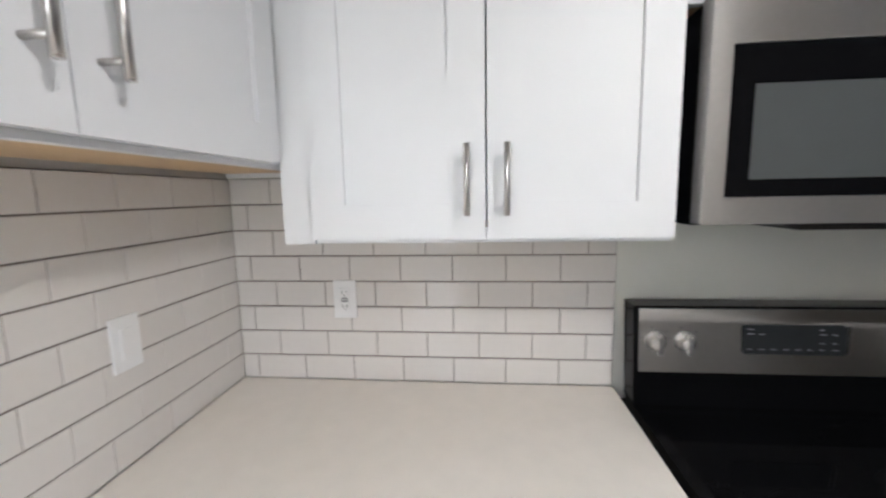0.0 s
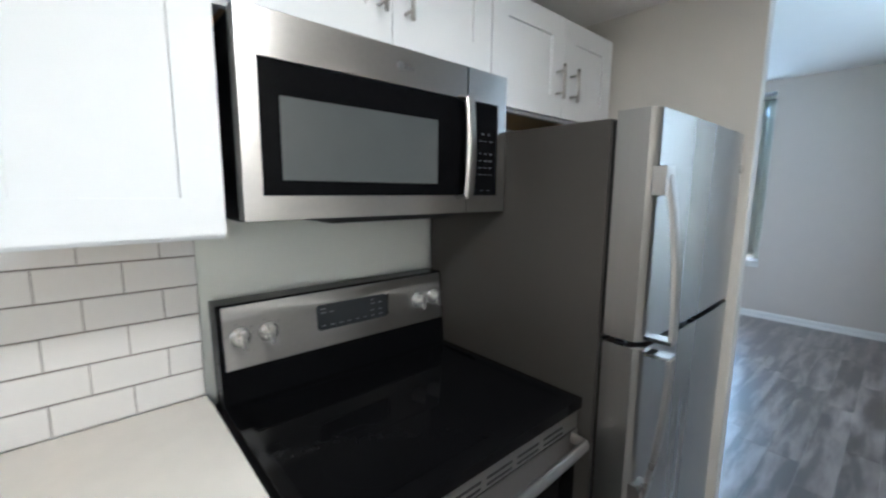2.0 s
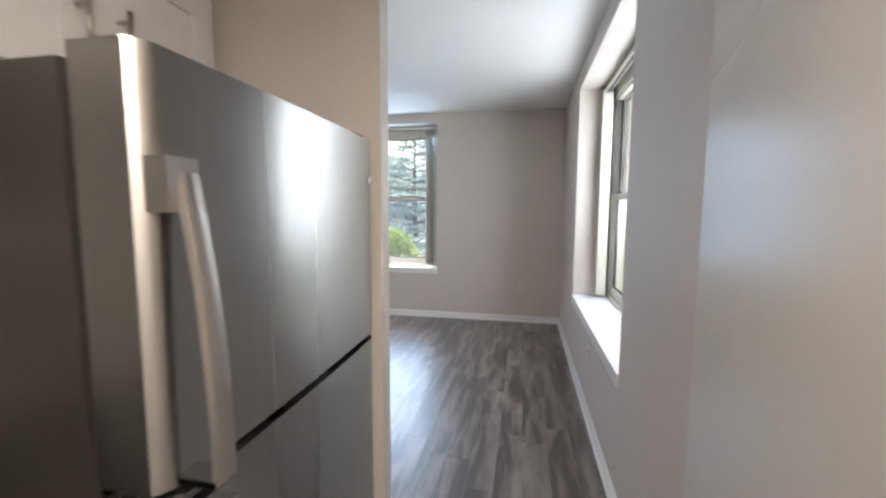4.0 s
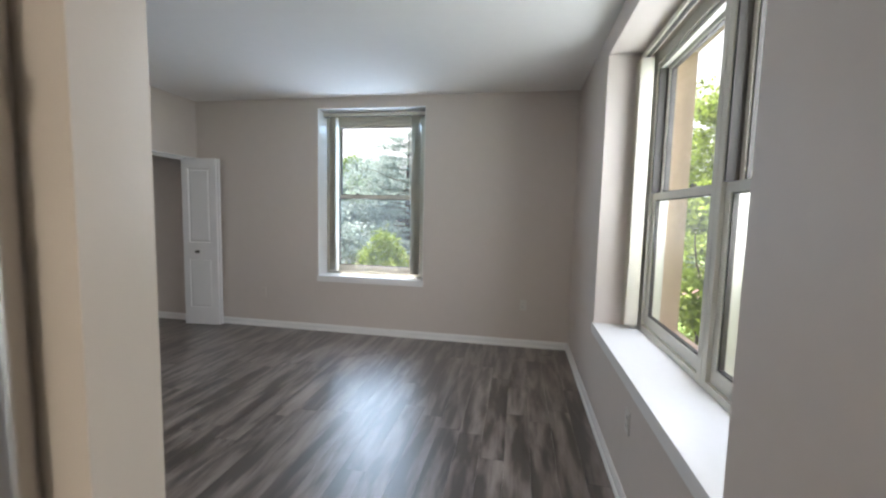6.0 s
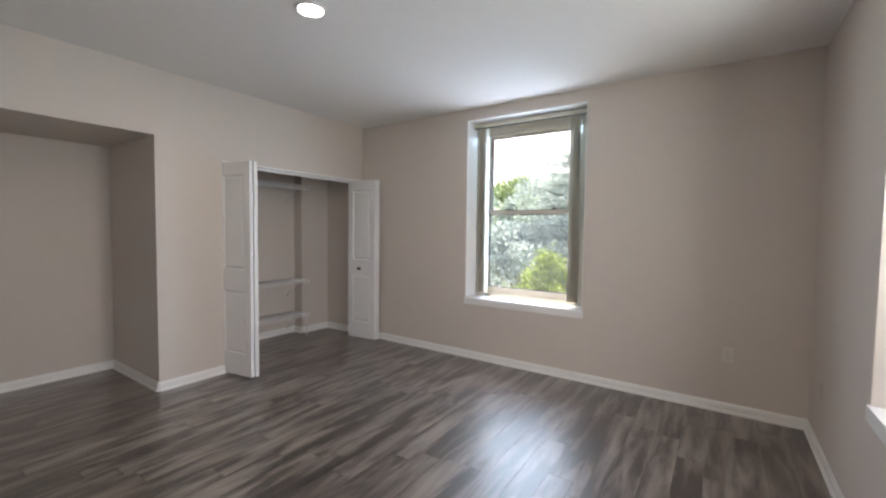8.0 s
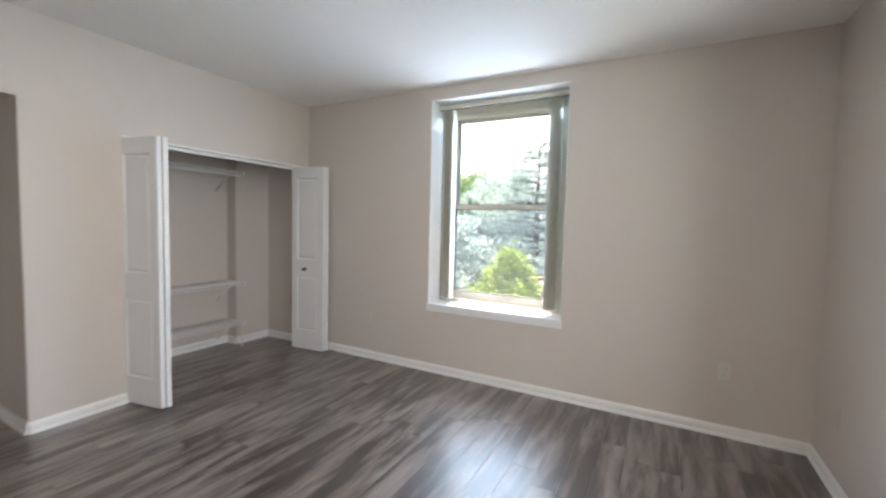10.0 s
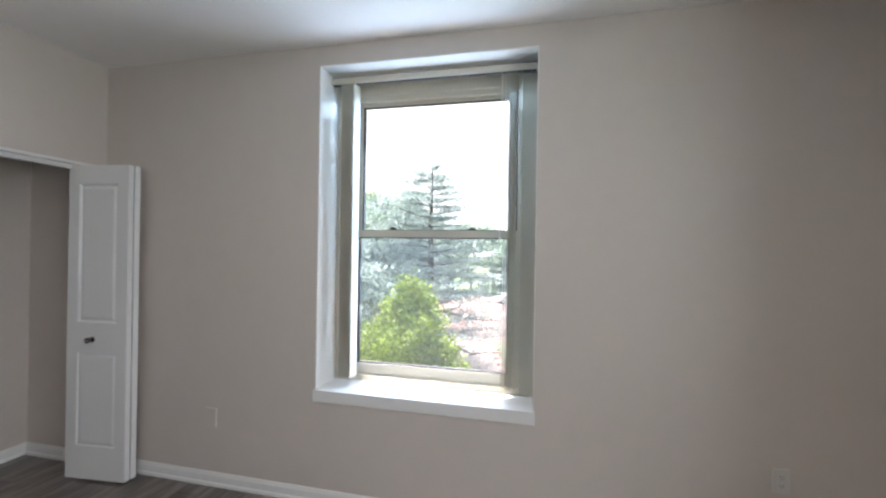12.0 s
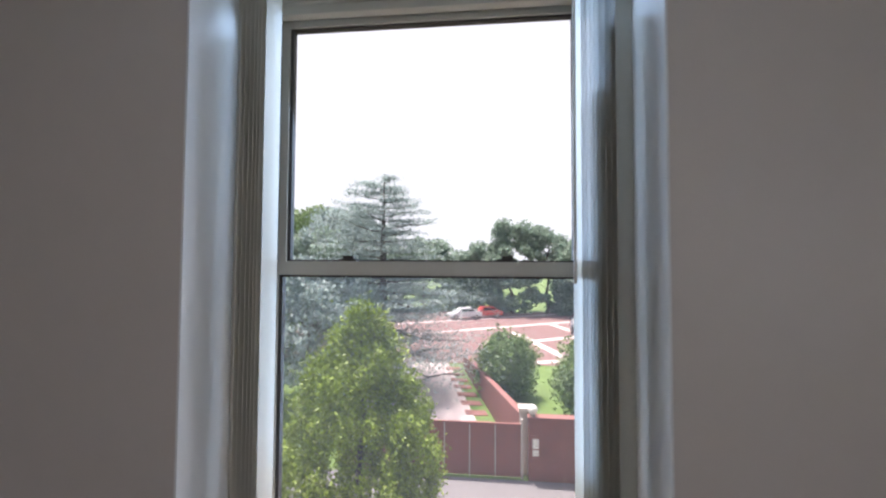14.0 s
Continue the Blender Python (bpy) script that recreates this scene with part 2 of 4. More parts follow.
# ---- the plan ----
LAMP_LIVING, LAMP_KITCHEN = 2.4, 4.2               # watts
XL, XR, YF, H = -2.80, 1.757, 6.955, 2.758        # living room: side walls, far wall, ceiling
XK, HK, YP0, YP1, XP = 1.755, 2.21, 2.680, 2.745, 0.862   # kitchen: right wall, ceiling, partition, its end
WX0, WX1, WZ0, WZ1 = -1.175, 0.12, 0.676, 2.638    # far window's opening
RY0, RY1, SZ1 = 3.607, 5.575, 2.60                # side window's opening and its head
T = 0.36                                         # outer walls
AY0, AY1, AH, AX = 2.95, 4.535, 2.205, -3.84      # alcove
CY0, CH, CX = 5.10, 2.072, -3.66                  # closet

KY0, KY1, KZ0, KZ1 = 0.08, 0.74, 0.955, 1.92       # kitchen window, unseen and assumed, over the short counter leg

structure(boxes("wall_far", [((XL - 1.4, YF, -0.4), (WX0, YF + T, H + 0.3)), ((WX1, YF, -0.4), (XR, YF + T, H + 0.3)),
                             ((WX0, YF, -0.4), (WX1, YF + T, WZ0 - 0.07)), ((WX0, YF, WZ1), (WX1, YF + T, H + 0.3))], M_WALL), "greige painted wall around a deep window opening", "wall")
structure(boxes("wall_right", [((XR, YP1 + 0.012, -0.4), (XR + T, RY0, H + 0.3)), ((XR, RY1, -0.4), (XR + T, YF + T, H + 0.3)),
                               ((XR, RY0, -0.4), (XR + T, RY1, WZ0 - 0.07)), ((XR, RY0, SZ1), (XR + T, RY1, H + 0.3))], M_WALL), "greige painted wall with a wide deep window opening", "wall")
M_FACADE = material("facade_brick", (0.45, 0.33, 0.24), 0.9, vary=0.18, scale=6, bump=0.5, bump_scale=40)
TO = T + 0.22                                    # with the brick outside
structure(boxes("facade_far", [((XL - 1.4, YF + T, -6), (WX0, YF + TO, 6)), ((WX1, YF + T, -6), (XR + TO, YF + TO, 6)), ((WX0, YF + T, -6), (WX1, YF + TO, WZ0 - 0.02)), ((WX0, YF + T, WZ1 - 0.01), (WX1, YF + TO, 6))], M_FACADE), "red-brown brick outside wall around the window", "wall")
structure(boxes("facade_right", [((XR + T, -3, -6), (XR + TO, KY0, 6)), ((XR + T, KY1, -6), (XR + TO, RY0, 6)), ((XR + T, KY0, -6), (XR + TO, KY1, KZ0)), ((XR + T, KY0, KZ1), (XR + TO, KY1, 6)), ((XR + T, RY1, -6), (XR + TO, YF + T, 6)), ((XR + T, RY0, -6), (XR + TO, RY1, WZ0 - 0.02)), ((XR + T, RY0, SZ1 - 0.01), (XR + TO, RY1, 6))], M_FACADE), "red-brown brick outside wall around the wide window", "wall")
structure(boxes("wall_left", [((XL - 0.12, YP1, 0), (XL, AY0, H)), ((XL - 0.12, AY0, AH), (XL, AY1, H)), ((XL - 0.12, AY1, 0), (XL, CY0, H)),
                              ((XL - 0.12, CY0, CH), (XL, YF, H))], M_WALL), "cream painted wall with a closet and an alcove", "wall")
for lo, hi in (((AX - 0.1, AY0 - 0.1, 0), (AX, AY1 + 0.1, H)), ((AX, AY1, 0), (XL - 0.12, AY1 + 0.1, H)), ((AX, AY0 - 0.1, 0), (XL - 0.12, AY0, H))):
    structure(box("wall_alcove", lo, hi, M_WALL), "greige painted wall of a recessed alcove", "wall")
structure(box("ceiling_alcove", (AX, AY0, AH), (XL - 0.12, AY1, AH + 0.1), M_WALL), "greige painted soffit of the alcove", "ceiling")
structure(boxes("wall_closet", [((CX - 0.1, CY0 - 0.2, 0), (CX, YF, H)), ((CX, CY0 - 0.2, 0), (XL - 0.12, CY0 - 0.1, H))], M_WALL), "greige painted inside of a closet", "wall")
structure(box("closet_chase", (CX, 6.52, 0), (-3.50, YF, 2.4), M_WALL), "boxed pipe chase in the closet corner", "wall")
structure(box("ceiling_closet", (CX, CY0 - 0.1, 2.4), (XL - 0.12, YF, 2.5), M_CEIL), "white closet ceiling", "ceiling")
structure(boxes("wall_partition", [((XL - 0.12, YP0, 0), (XP, YP1, H)), ((XP, YP0, HK + 0.02), (XK + 0.1, YP1, H))], M_KWALL), "painted partition wall between kitchen and living room", "wall")
structure(boxes("wall_kitchen_right", [((XK, -0.12, -0.1), (XK + 0.34, KY0, H + 0.1)), ((XK, KY1, -0.1), (XK + 0.34, YP1 + 0.012, H + 0.1)), ((XK, KY0, -0.1), (XK + 0.34, KY1, KZ0 - 0.035)), ((XK, KY0, KZ1), (XK + 0.34, KY1, H + 0.1))], M_KWALL), "satin painted kitchen wall", "wall")
structure(boxes("wall_range", [((-0.14, -0.14, -0.1), (-0.010, YP0, H))], M_KWALL_LIT), "kitchen wall behind the range, its paint lightened as if better lit", "wall")
structure(boxes("wall_kitchen_end", [((-0.010, -0.14, -0.1), (XK, -0.010, H))], M_KWALL), "painted wall at the end of the kitchen", "wall")
structure(box("ceiling_living", (AX - 0.1, YP1 - 0.1, H), (XR + 0.1, YF + 0.1, H + 0.1), M_CEIL), "matt white painted ceiling", "ceiling")
structure(box("ceiling_kitchen", (-0.010, -0.010, HK), (XK, YP0, HK + 0.02), M_CEIL), "white dropped kitchen ceiling", "ceiling")
structure(box("roof", (AX - 0.3, -0.3, H + 0.3), (XR + T, YF + T, H + 0.4), M_FACADE), "unseen slab added over the flat to shut out the sky", "roof")

floor = structure(box("floor", (AX, -0.01, -0.06), (XR + 0.06, YF, -0.013), M_SUB), "grey-brown wood-look vinyl plank floor", "floor")


def ring(bm, outer, inner, y0, y1, floor_y=None, flat=False):
    """A closed frame between two rectangles (x0, x1, z0, z1), y0 its front and y1 its back; with floor_y a sunk panel closes it. flat: lies down, y and z change places."""
    def vert(x, y, z):
        return bm.verts.new((x, z, y) if flat else (x, y, z))
    def loop(r, y):
        return [vert(r[0], y, r[2]), vert(r[1], y, r[2]), vert(r[1], y, r[3]), vert(r[0], y, r[3])]
    of, inf, ob = loop(outer, y0), loop(inner, y0), loop(outer, y1)
    ib = loop(inner, y1 if floor_y is None else floor_y)
    pairs = [(of, inf), (ob, of), (inf, ib)] + ([(ib, ob)] if floor_y is None else [])
    for a, b in pairs:
        for k in range(4):
            bm.faces.new((a[k], a[(k + 1) % 4], b[(k + 1) % 4], b[k]))
    if floor_y is not None:
        bm.faces.new(ib)
        bm.faces.new(ob[::-1])


def frame_part(name, outer, inner, y0, y1, mat, parent, label="", bevel=0.0, floor_y=None, flat=False):
    bm = bmesh.new()
    ring(bm, outer, inner, y0, y1, floor_y, flat)
    return part(name, bm, mat, parent, label, bevel)


def baseboard(a, b, face, height=0.080):
    """A moulded skirting from a to b (x, y) whose front looks along face."""
    a, b, f = Vector((*a, 0)), Vector((*b, 0)), Vector((*face, 0))
    prof = ((0, 0), (0.024, 0), (0.024, 0.010), (0.020, 0.018), (0.013, 0.020), (0.013, height * 0.75), (0.009, height * 0.86), (0.005, height), (0, height))
    bm = bmesh.new()
    rings = [[bm.verts.new(p + f * d + Vector((0, 0, z))) for d, z in prof] for p in (a, b)]
    for k in range(len(prof)):
        bm.faces.new((rings[0][k], rings[0][(k + 1) % len(prof)], rings[1][(k + 1) % len(prof)], rings[1][k]))
    bm.faces.new(rings[0])
    bm.faces.new(rings[1][::-1])
    return structure(part("baseboard", bm, M_TRIM), "white painted moulded baseboard", "baseboard")


for a, b, f in (((XL, YF), (XR, YF), (0, -1)), ((XR, YP1 + 0.012), (XR, YF), (-1, 0)), ((XL, AY1), (XL, CY0), (1, 0)), ((XL - 0.12, AY1), (AX, AY1), (0, -1)),
                ((XL - 0.12, AY1), (XL, AY1), (0, -1)), ((AX, AY0), (AX, AY1), (1, 0)), ((CX, CY0 - 0.1), (CX, 6.52), (1, 0)), ((CX, 6.52), (-3.50, 6.52), (0, -1)), ((-3.50, 6.52), (-3.50, YF), (1, 0)),
                ((-3.50, YF), (XL, YF), (0, -1)), ((XL, YP1), (XP, YP1), (0, 1))):
    baseboard(a, b, f)
structure(boxes("closet_trim", [((XL - 0.115, CY0, CH - 0.018), (XL + 0.006, YF, CH - 0.001)), ((XL - 0.075, CY0, CH - 0.045), (XL - 0.045, YF, CH - 0.018))], M_TRIM, bevel=0.002), "white painted head trim and track over the closet", "trim")


# ---- windows ----
def sash(name, x0, x1, y0, y1, z0, z1, stile, top, bottom, parent, pane_mat, label):
    """A sash with a real frame and a pane."""
    s = frame_part(name, (x0, x1, z0, z1), (x0 + stile, x1 - stile, z0 + bottom, z1 - top), y0, y1, M_ALU, parent, label, 0.004)
    frame_part("gasket", (x0 + stile, x1 - stile, z0 + bottom, z1 - top), (x0 + stile + 0.012, x1 - stile - 0.012, z0 + bottom + 0.009, z1 - top - 0.007), y0 + 0.008, y1 - 0.004, M_TRACK, s)
    ym = (y0 + y1) / 2
    box("pane", (x0 + stile, ym - 0.002, z0 + bottom), (x1 - stile, ym + 0.002, z1 - top), pane_mat, s, "clear glass")
    return s


def window_unit(parent, x0, x1, z0, z1, rail, y, jamb=(0.108, 0.108), stile=0.040):
    """A double-hung unit between x0 and x1; y is the lower sash's inner face, +y the outside."""
    frame_part("window_frame", (x0, x1, z0, z1), (x0 + jamb[0], x1 - jamb[1], z0 + 0.035, z1 - 0.075), y - 0.02, y + 0.10, M_ALU, parent, "pale aluminium window frame", 0.005)
    boxes("head_stop", [((x0 + jamb[0], y - 0.005, z1 - 0.105), (x1 - jamb[1], y + 0.03, z1 - 0.075))], M_ALU, parent, bevel=0.003)
    for a, b in ((x0 + jamb[0], x0 + jamb[0] + 0.018), (x1 - jamb[1] - 0.018, x1 - jamb[1])):
        boxes("jamb_track", [((a, y - 0.012, rail + 0.026), (b, y + 0.094, z1 - 0.107))], M_TRACK, parent, "dark jamb track", bevel=0.001)
    low = sash("lower_sash", x0 + jamb[0] + 0.003, x1 - jamb[1] - 0.003, y, y + 0.035, z0 + 0.036, rail + 0.024, stile, 0.046, 0.070, parent, M_GLASS, "lower sash in pale aluminium")
    sash("upper_sash", x0 + jamb[0] + 0.021, x1 - jamb[1] - 0.021, y + 0.040, y + 0.075, rail - 0.02, z1 - 0.076, stile - 0.012, 0.048, 0.040, parent, M_GLASS, "upper sash in pale aluminium")
    w = x1 - x0
    for k in (0.30, 0.70):
        cx = x0 + w * k
        boxes("sash_lock", [((cx - 0.03, y + 0.004, rail + 0.024), (cx + 0.03, y + 0.03, rail + 0.032)), ((cx - 0.012, y - 0.004, rail + 0.032), (cx + 0.022, y + 0.016, rail + 0.042))], M_TRACK, low, "dark metal sash lock", bevel=0.002)
    box("insect_screen", (x0 + jamb[0] + 0.004, y + 0.082, z0 + 0.05), (x1 - jamb[1] - 0.004, y + 0.084, rail), M_SCREEN, parent, "grey insect screen")


def blind(m, width, height, left, right, label, spread=0.013, inset=0.012):
    """A vertical blind: head rail and slats drawn to both ends; +y is the outside."""
    t = thing("vertical_blind", m, label, "blind")
    box("head_rail", (-width / 2, -0.022, -0.034), (width / 2, 0.026, 0), M_SLAT, t, "cream aluminium head rail", bevel=0.004)
    box("rail_channel", (-width / 2 + 0.004, -0.010, -0.039), (width / 2 - 0.004, 0.014, -0.034), M_TRACK, t)
    slat_mesh = None
    for n, side in ((left, -1), (right, 1)):
        for k in range(n):
            x = side * (width / 2 - inset - k * spread)
            if slat_mesh is None:
                bm = bmesh.new()
                pts = [(0.0035 * math.sin(math.pi * i / 6), -0.042 + 0.084 * i / 6) for i in range(7)]
                rows = [[bm.verts.new((px + d, py, z)) for px, py in pts] for z in (0, -height) for d in (0, 0.0012)]
                for r0, r1 in ((0, 2), (3, 1), (1, 0), (2, 3)):
                    for i in range(6):
                        bm.faces.new((rows[r0][i], rows[r0][i + 1], rows[r1][i + 1], rows[r1][i]))
                for i in (0, 6):
                    bm.faces.new((rows[0][i], rows[2][i], rows[3][i], rows[1][i]))
                s = part("slat", bm, M_SLAT, t, smooth=False)
                slat_mesh = s.data
            else:
                s = new("slat", slat_mesh)
                s.parent = t
            s.matrix_basis = pose(x, 0.0, -0.045, 0, 0, 4 * math.sin(7.3 * k + side))
            boxes("slat_hook", [((x - 0.003, -0.004, -0.046), (x + 0.003, 0.004, -0.036))], M_TRACK, t)
    rod("wand", (width / 2 - inset - right * spread, -0.03, -0.05), (width / 2 - inset - right * spread, -0.03, -height * 0.55), 0.004, M_SLAT, t, sides=8)
    return t


def sill_board(name, lo, hi):
    return structure(box(name, lo, hi, M_TRIM, bevel=0.006, segments=3), "white painted thick window sill", "sill")


WY = 7.205
window_1 = structure(new("window_1"), "pale aluminium double-hung window in a deep opening", "window")
window_unit(window_1, WX0 + 0.002, WX1 - 0.002, WZ0 + 0.002, WZ1 - 0.04, 1.632, WY)
structure(boxes("window_head", [((WX0, WY - 0.02, WZ1 - 0.038), (WX1, WY + 0.12, WZ1))], M_WALL), "plaster strip over the window frame", "trim")
sill_board("sill_far", (WX0 - 0.008, YF - 0.012, WZ0 - 0.07), (WX1 + 0.006, WY + 0.12, WZ0))
blind(pose((WX0 + WX1) / 2, WY - 0.10, WZ1 - 0.030), WX1 - WX0 - 0.02, 1.84, 7, 8, "cream vertical blind drawn open, hanging in the window opening", 0.0135, 0.085)

for lo, hi in (((WX0, YF + 0.001, WZ0), (WX0 + 0.006, WY - 0.021, WZ1)), ((WX1 - 0.006, YF + 0.001, WZ0), (WX1, WY - 0.021, WZ1)), ((WX0 + 0.006, YF + 0.001, WZ1 - 0.006), (WX1 - 0.006, WY - 0.021, WZ1))):
    structure(box("reveal_far", lo, hi, M_TRIM, bevel=0.002), "white painted lining of the window opening", "trim")

# local frame for the side window: x along -y of the room, y outwards
SIDE = pose(0, 0, 0, 0, 0, -90)
window_2 = structure(place_empty("window_2", SIDE), "pair of pale aluminium double-hung windows over a deep sill", "window")
MID = -4.50
window_unit(window_2, -RY1 + 0.005, MID - 0.002, WZ0 + 0.002, SZ1 - 0.04, 1.605, 2.075, (0.108, 0.045), 0.042)
window_unit(window_2, MID + 0.002, -RY0 - 0.005, WZ0 + 0.002, SZ1 - 0.04, 1.605, 2.075, (0.045, 0.108), 0.042)
structure(boxes("window_head", [((2.055, RY0, SZ1 - 0.038), (2.195, RY1, SZ1))], M_WALL), "plaster strip over the side window frame", "trim")
sill_board("sill_side", (XR - 0.012, RY0 - 0.006, WZ0 - 0.07), (2.195, RY1 + 0.006, WZ0))
blind(SIDE @ pose(-(RY0 + RY1) / 2, 1.985, SZ1 - 0.030), RY1 - RY0 - 0.02, 1.82, 9, 9, "cream vertical blind drawn open before the wide side window")

for lo, hi in (((XR + 0.001, RY0, WZ0), (2.054, RY0 + 0.006, SZ1)), ((XR + 0.001, RY1 - 0.006, WZ0), (2.054, RY1, SZ1)), ((XR + 0.001, RY0 + 0.006, SZ1 - 0.006), (2.054, RY1 - 0.006, SZ1))):
    structure(box("reveal_side", lo, hi, M_WALL, bevel=0.002), "greige painted lining of the wide window opening", "trim")

window_3 = structure(place_empty("window_3", SIDE), "small pale aluminium kitchen window, unseen and assumed", "window")
window_unit(window_3, -KY1 + 0.004, -KY0 - 0.004, KZ0 + 0.002, KZ1 - 0.004, 1.46, 2.02, (0.045, 0.045), 0.042)
sill_board("sill_kitchen", (XK - 0.012, KY0 - 0.006, KZ0 - 0.035), (2.10, KY1 + 0.006, KZ0))


# ---- closet doors ----
def bifold_leaf(name, m, parent, width=0.445, height=2.035, knob=False):
    """A moulded two-panel leaf from x = 0 to width; its face looks along -y, and it is 35 mm thick behind it."""
    bm = bmesh.new()
    cuts = [0.0, 0.078, width - 0.078, width]
    levels = [0.0, 0.215, 0.815, 1.015, 1.915, height]
    grid = [[bm.verts.new((x, 0, z)) for x in cuts] for z in levels]
    panels = []
    for i in range(5):
        for j in range(3):
            f = bm.faces.new((grid[i][j], grid[i][j + 1], grid[i + 1][j + 1], grid[i + 1][j]))
            if j == 1 and i in (1, 3):
                panels.append(f)
    for f in panels:
        for inset, depth in ((0.014, 0.012), (0.012, 0.0), (0.022, -0.008)):
            bmesh.ops.inset_region(bm, faces=[f], thickness=inset, depth=0)
            bmesh.ops.translate(bm, verts=f.verts[:], vec=(0, depth, 0))
    back = [bm.verts.new((x, 0.034, z)) for x, z in ((0, 0), (width, 0), (width, height), (0, height))]
    bm.faces.new(back[::-1])
    bot, top = [v for v in grid[0]], [v for v in grid[-1]]
    bm.faces.new((*bot, back[1], back[0]))
    bm.faces.new((*top[::-1], back[3], back[2]))
    bm.faces.new((*[r[0] for r in grid[::-1]], back[0], back[3]))
    bm.faces.new((*[r[-1] for r in grid], back[2], back[1]))
    leaf = part(name, bm, M_DOOR, parent)
    leaf.matrix_basis = m
    if knob:
        bm = bmesh.new()
        kx, kz = knob, 0.905
        for a, b, r, r2 in ((0.0, -0.006, 0.020, 0.018), (-0.006, -0.022, 0.008, 0.010), (-0.022, -0.030, 0.012, 0.019), (-0.030, -0.040, 0.019, 0.018), (-0.040, -0.046, 0.018, 0.009)):
            add_rod(bm, (kx, a, kz), (kx, b, kz), r, 16, r2)
        part("knob", bm, M_DARKNICKEL, leaf, "dark nickel knob")
    return leaf


bifold = thing("bifold_door", pose(-2.862, 5.085, 0.012), "white two-panel bifold closet door, folded open", "door", "closet doors")
bifold_leaf("leaf", pose(0, 0, 0, 0, 0, 9.5), bifold, 0.438)
bifold_leaf("leaf", pose(0.004, 0.182, 0, 0, 0, -9.5), bifold, 0.438)
bifold = thing("bifold_door", pose(-2.862, 6.768, 0.012), "white two-panel bifold closet door with a nickel knob, folded open", "door", "closet doors")
bifold_leaf("leaf", pose(0, 0, 0, 0, 0, 5.0), bifold, 0.440, knob=0.19)
bifold_leaf("leaf", pose(0.0, 0.118, 0, 0, 0, -5.0), bifold, 0.440)


# ---- closet shelves ----
def wire_shelf(z, depth, with_rod, y0=CY0 - 0.08, y1=6.505):
    t = thing("wire_shelf", None, "white coated wire closet shelf on diagonal brackets" if not with_rod else "white coated wire closet shelf with a hanging rail", "shelf", "closet shelves")
    x0, x1 = CX + 0.012, CX + depth
    bm = bmesh.new()
    n = int((y1 - y0) / 0.019)
    for k in range(n + 1):
        y = y0 + 0.005 + (y1 - y0 - 0.01) * k / n
        add_rod(bm, (x0, y, z), (x1, y, z), 0.0030, 5)
        add_rod(bm, (x1, y, z), (x1, y, z - 0.03), 0.0022, 5)
    part("deck", bm, M_WIRE, t)
    for x, dz in ((x0, -0.004), (x1, -0.004), (x1, -0.03), ((x0 + x1) / 2, -0.004)):
        rod("rail", (x, y0, z + dz), (x, y1, z + dz), 0.0035, M_WIRE, t, sides=6)
    for y in (5.45, 6.38):
        boxes("bracket", [((x0, y - 0.006, z - 0.012), (x1 - 0.01, y + 0.006, z - 0.006))], M_WIRE, t)
        bm = bmesh.new()
        add_rod(bm, (x0, y, z - 0.22), (x1 - 0.02, y, z - 0.012), 0.007, 8)
        part("brace", bm, M_WIRE, t, "white steel brace")
    box("end_cap", (x1 - 0.012, y1 - 0.012, z - 0.04), (x1 + 0.010, y1 + 0.012, z + 0.006), M_WIRE, t, bevel=0.003)
    if with_rod:
        rod("hanging_rail", (x1 - 0.03, y0, z - 0.05), (x1 - 0.03, y1, z - 0.05), 0.011, M_WIRE, t)
    return t


wire_shelf(1.99, 0.31, True)
wire_shelf(0.74, 0.31, False)
wire_shelf(0.29, 0.31, False)
prop = thing("shelf_leg", None, "white coated wire leg under the closet shelf", "leg")
rod("post", (CX + 0.30, 6.49, 0.0), (CX + 0.30, 6.49, 0.26), 0.006, M_WIRE, prop, sides=8)
rod("foot", (CX + 0.30, 6.49, 0.0), (CX + 0.30, 6.49, 0.02), 0.009, M_WIRE, prop, sides=8)


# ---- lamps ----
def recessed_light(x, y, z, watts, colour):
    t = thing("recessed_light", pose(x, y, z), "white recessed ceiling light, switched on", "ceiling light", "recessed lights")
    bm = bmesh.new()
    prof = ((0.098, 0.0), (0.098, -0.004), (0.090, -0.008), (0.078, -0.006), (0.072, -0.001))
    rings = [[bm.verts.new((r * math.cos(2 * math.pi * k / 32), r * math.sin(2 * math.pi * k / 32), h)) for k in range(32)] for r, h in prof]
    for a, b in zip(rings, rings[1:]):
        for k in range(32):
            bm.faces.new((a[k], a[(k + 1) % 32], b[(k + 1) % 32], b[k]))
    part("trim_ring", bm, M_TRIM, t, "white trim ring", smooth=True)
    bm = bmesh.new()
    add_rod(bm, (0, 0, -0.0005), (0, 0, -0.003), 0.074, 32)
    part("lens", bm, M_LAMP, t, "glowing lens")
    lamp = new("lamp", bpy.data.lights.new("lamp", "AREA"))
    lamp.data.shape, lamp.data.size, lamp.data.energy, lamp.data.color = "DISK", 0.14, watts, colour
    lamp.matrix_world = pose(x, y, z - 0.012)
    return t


recessed_light(-0.934, 4.678, H, LAMP_LIVING, (1, 0.92, 0.81))
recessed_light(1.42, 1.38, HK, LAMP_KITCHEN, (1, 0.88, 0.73))


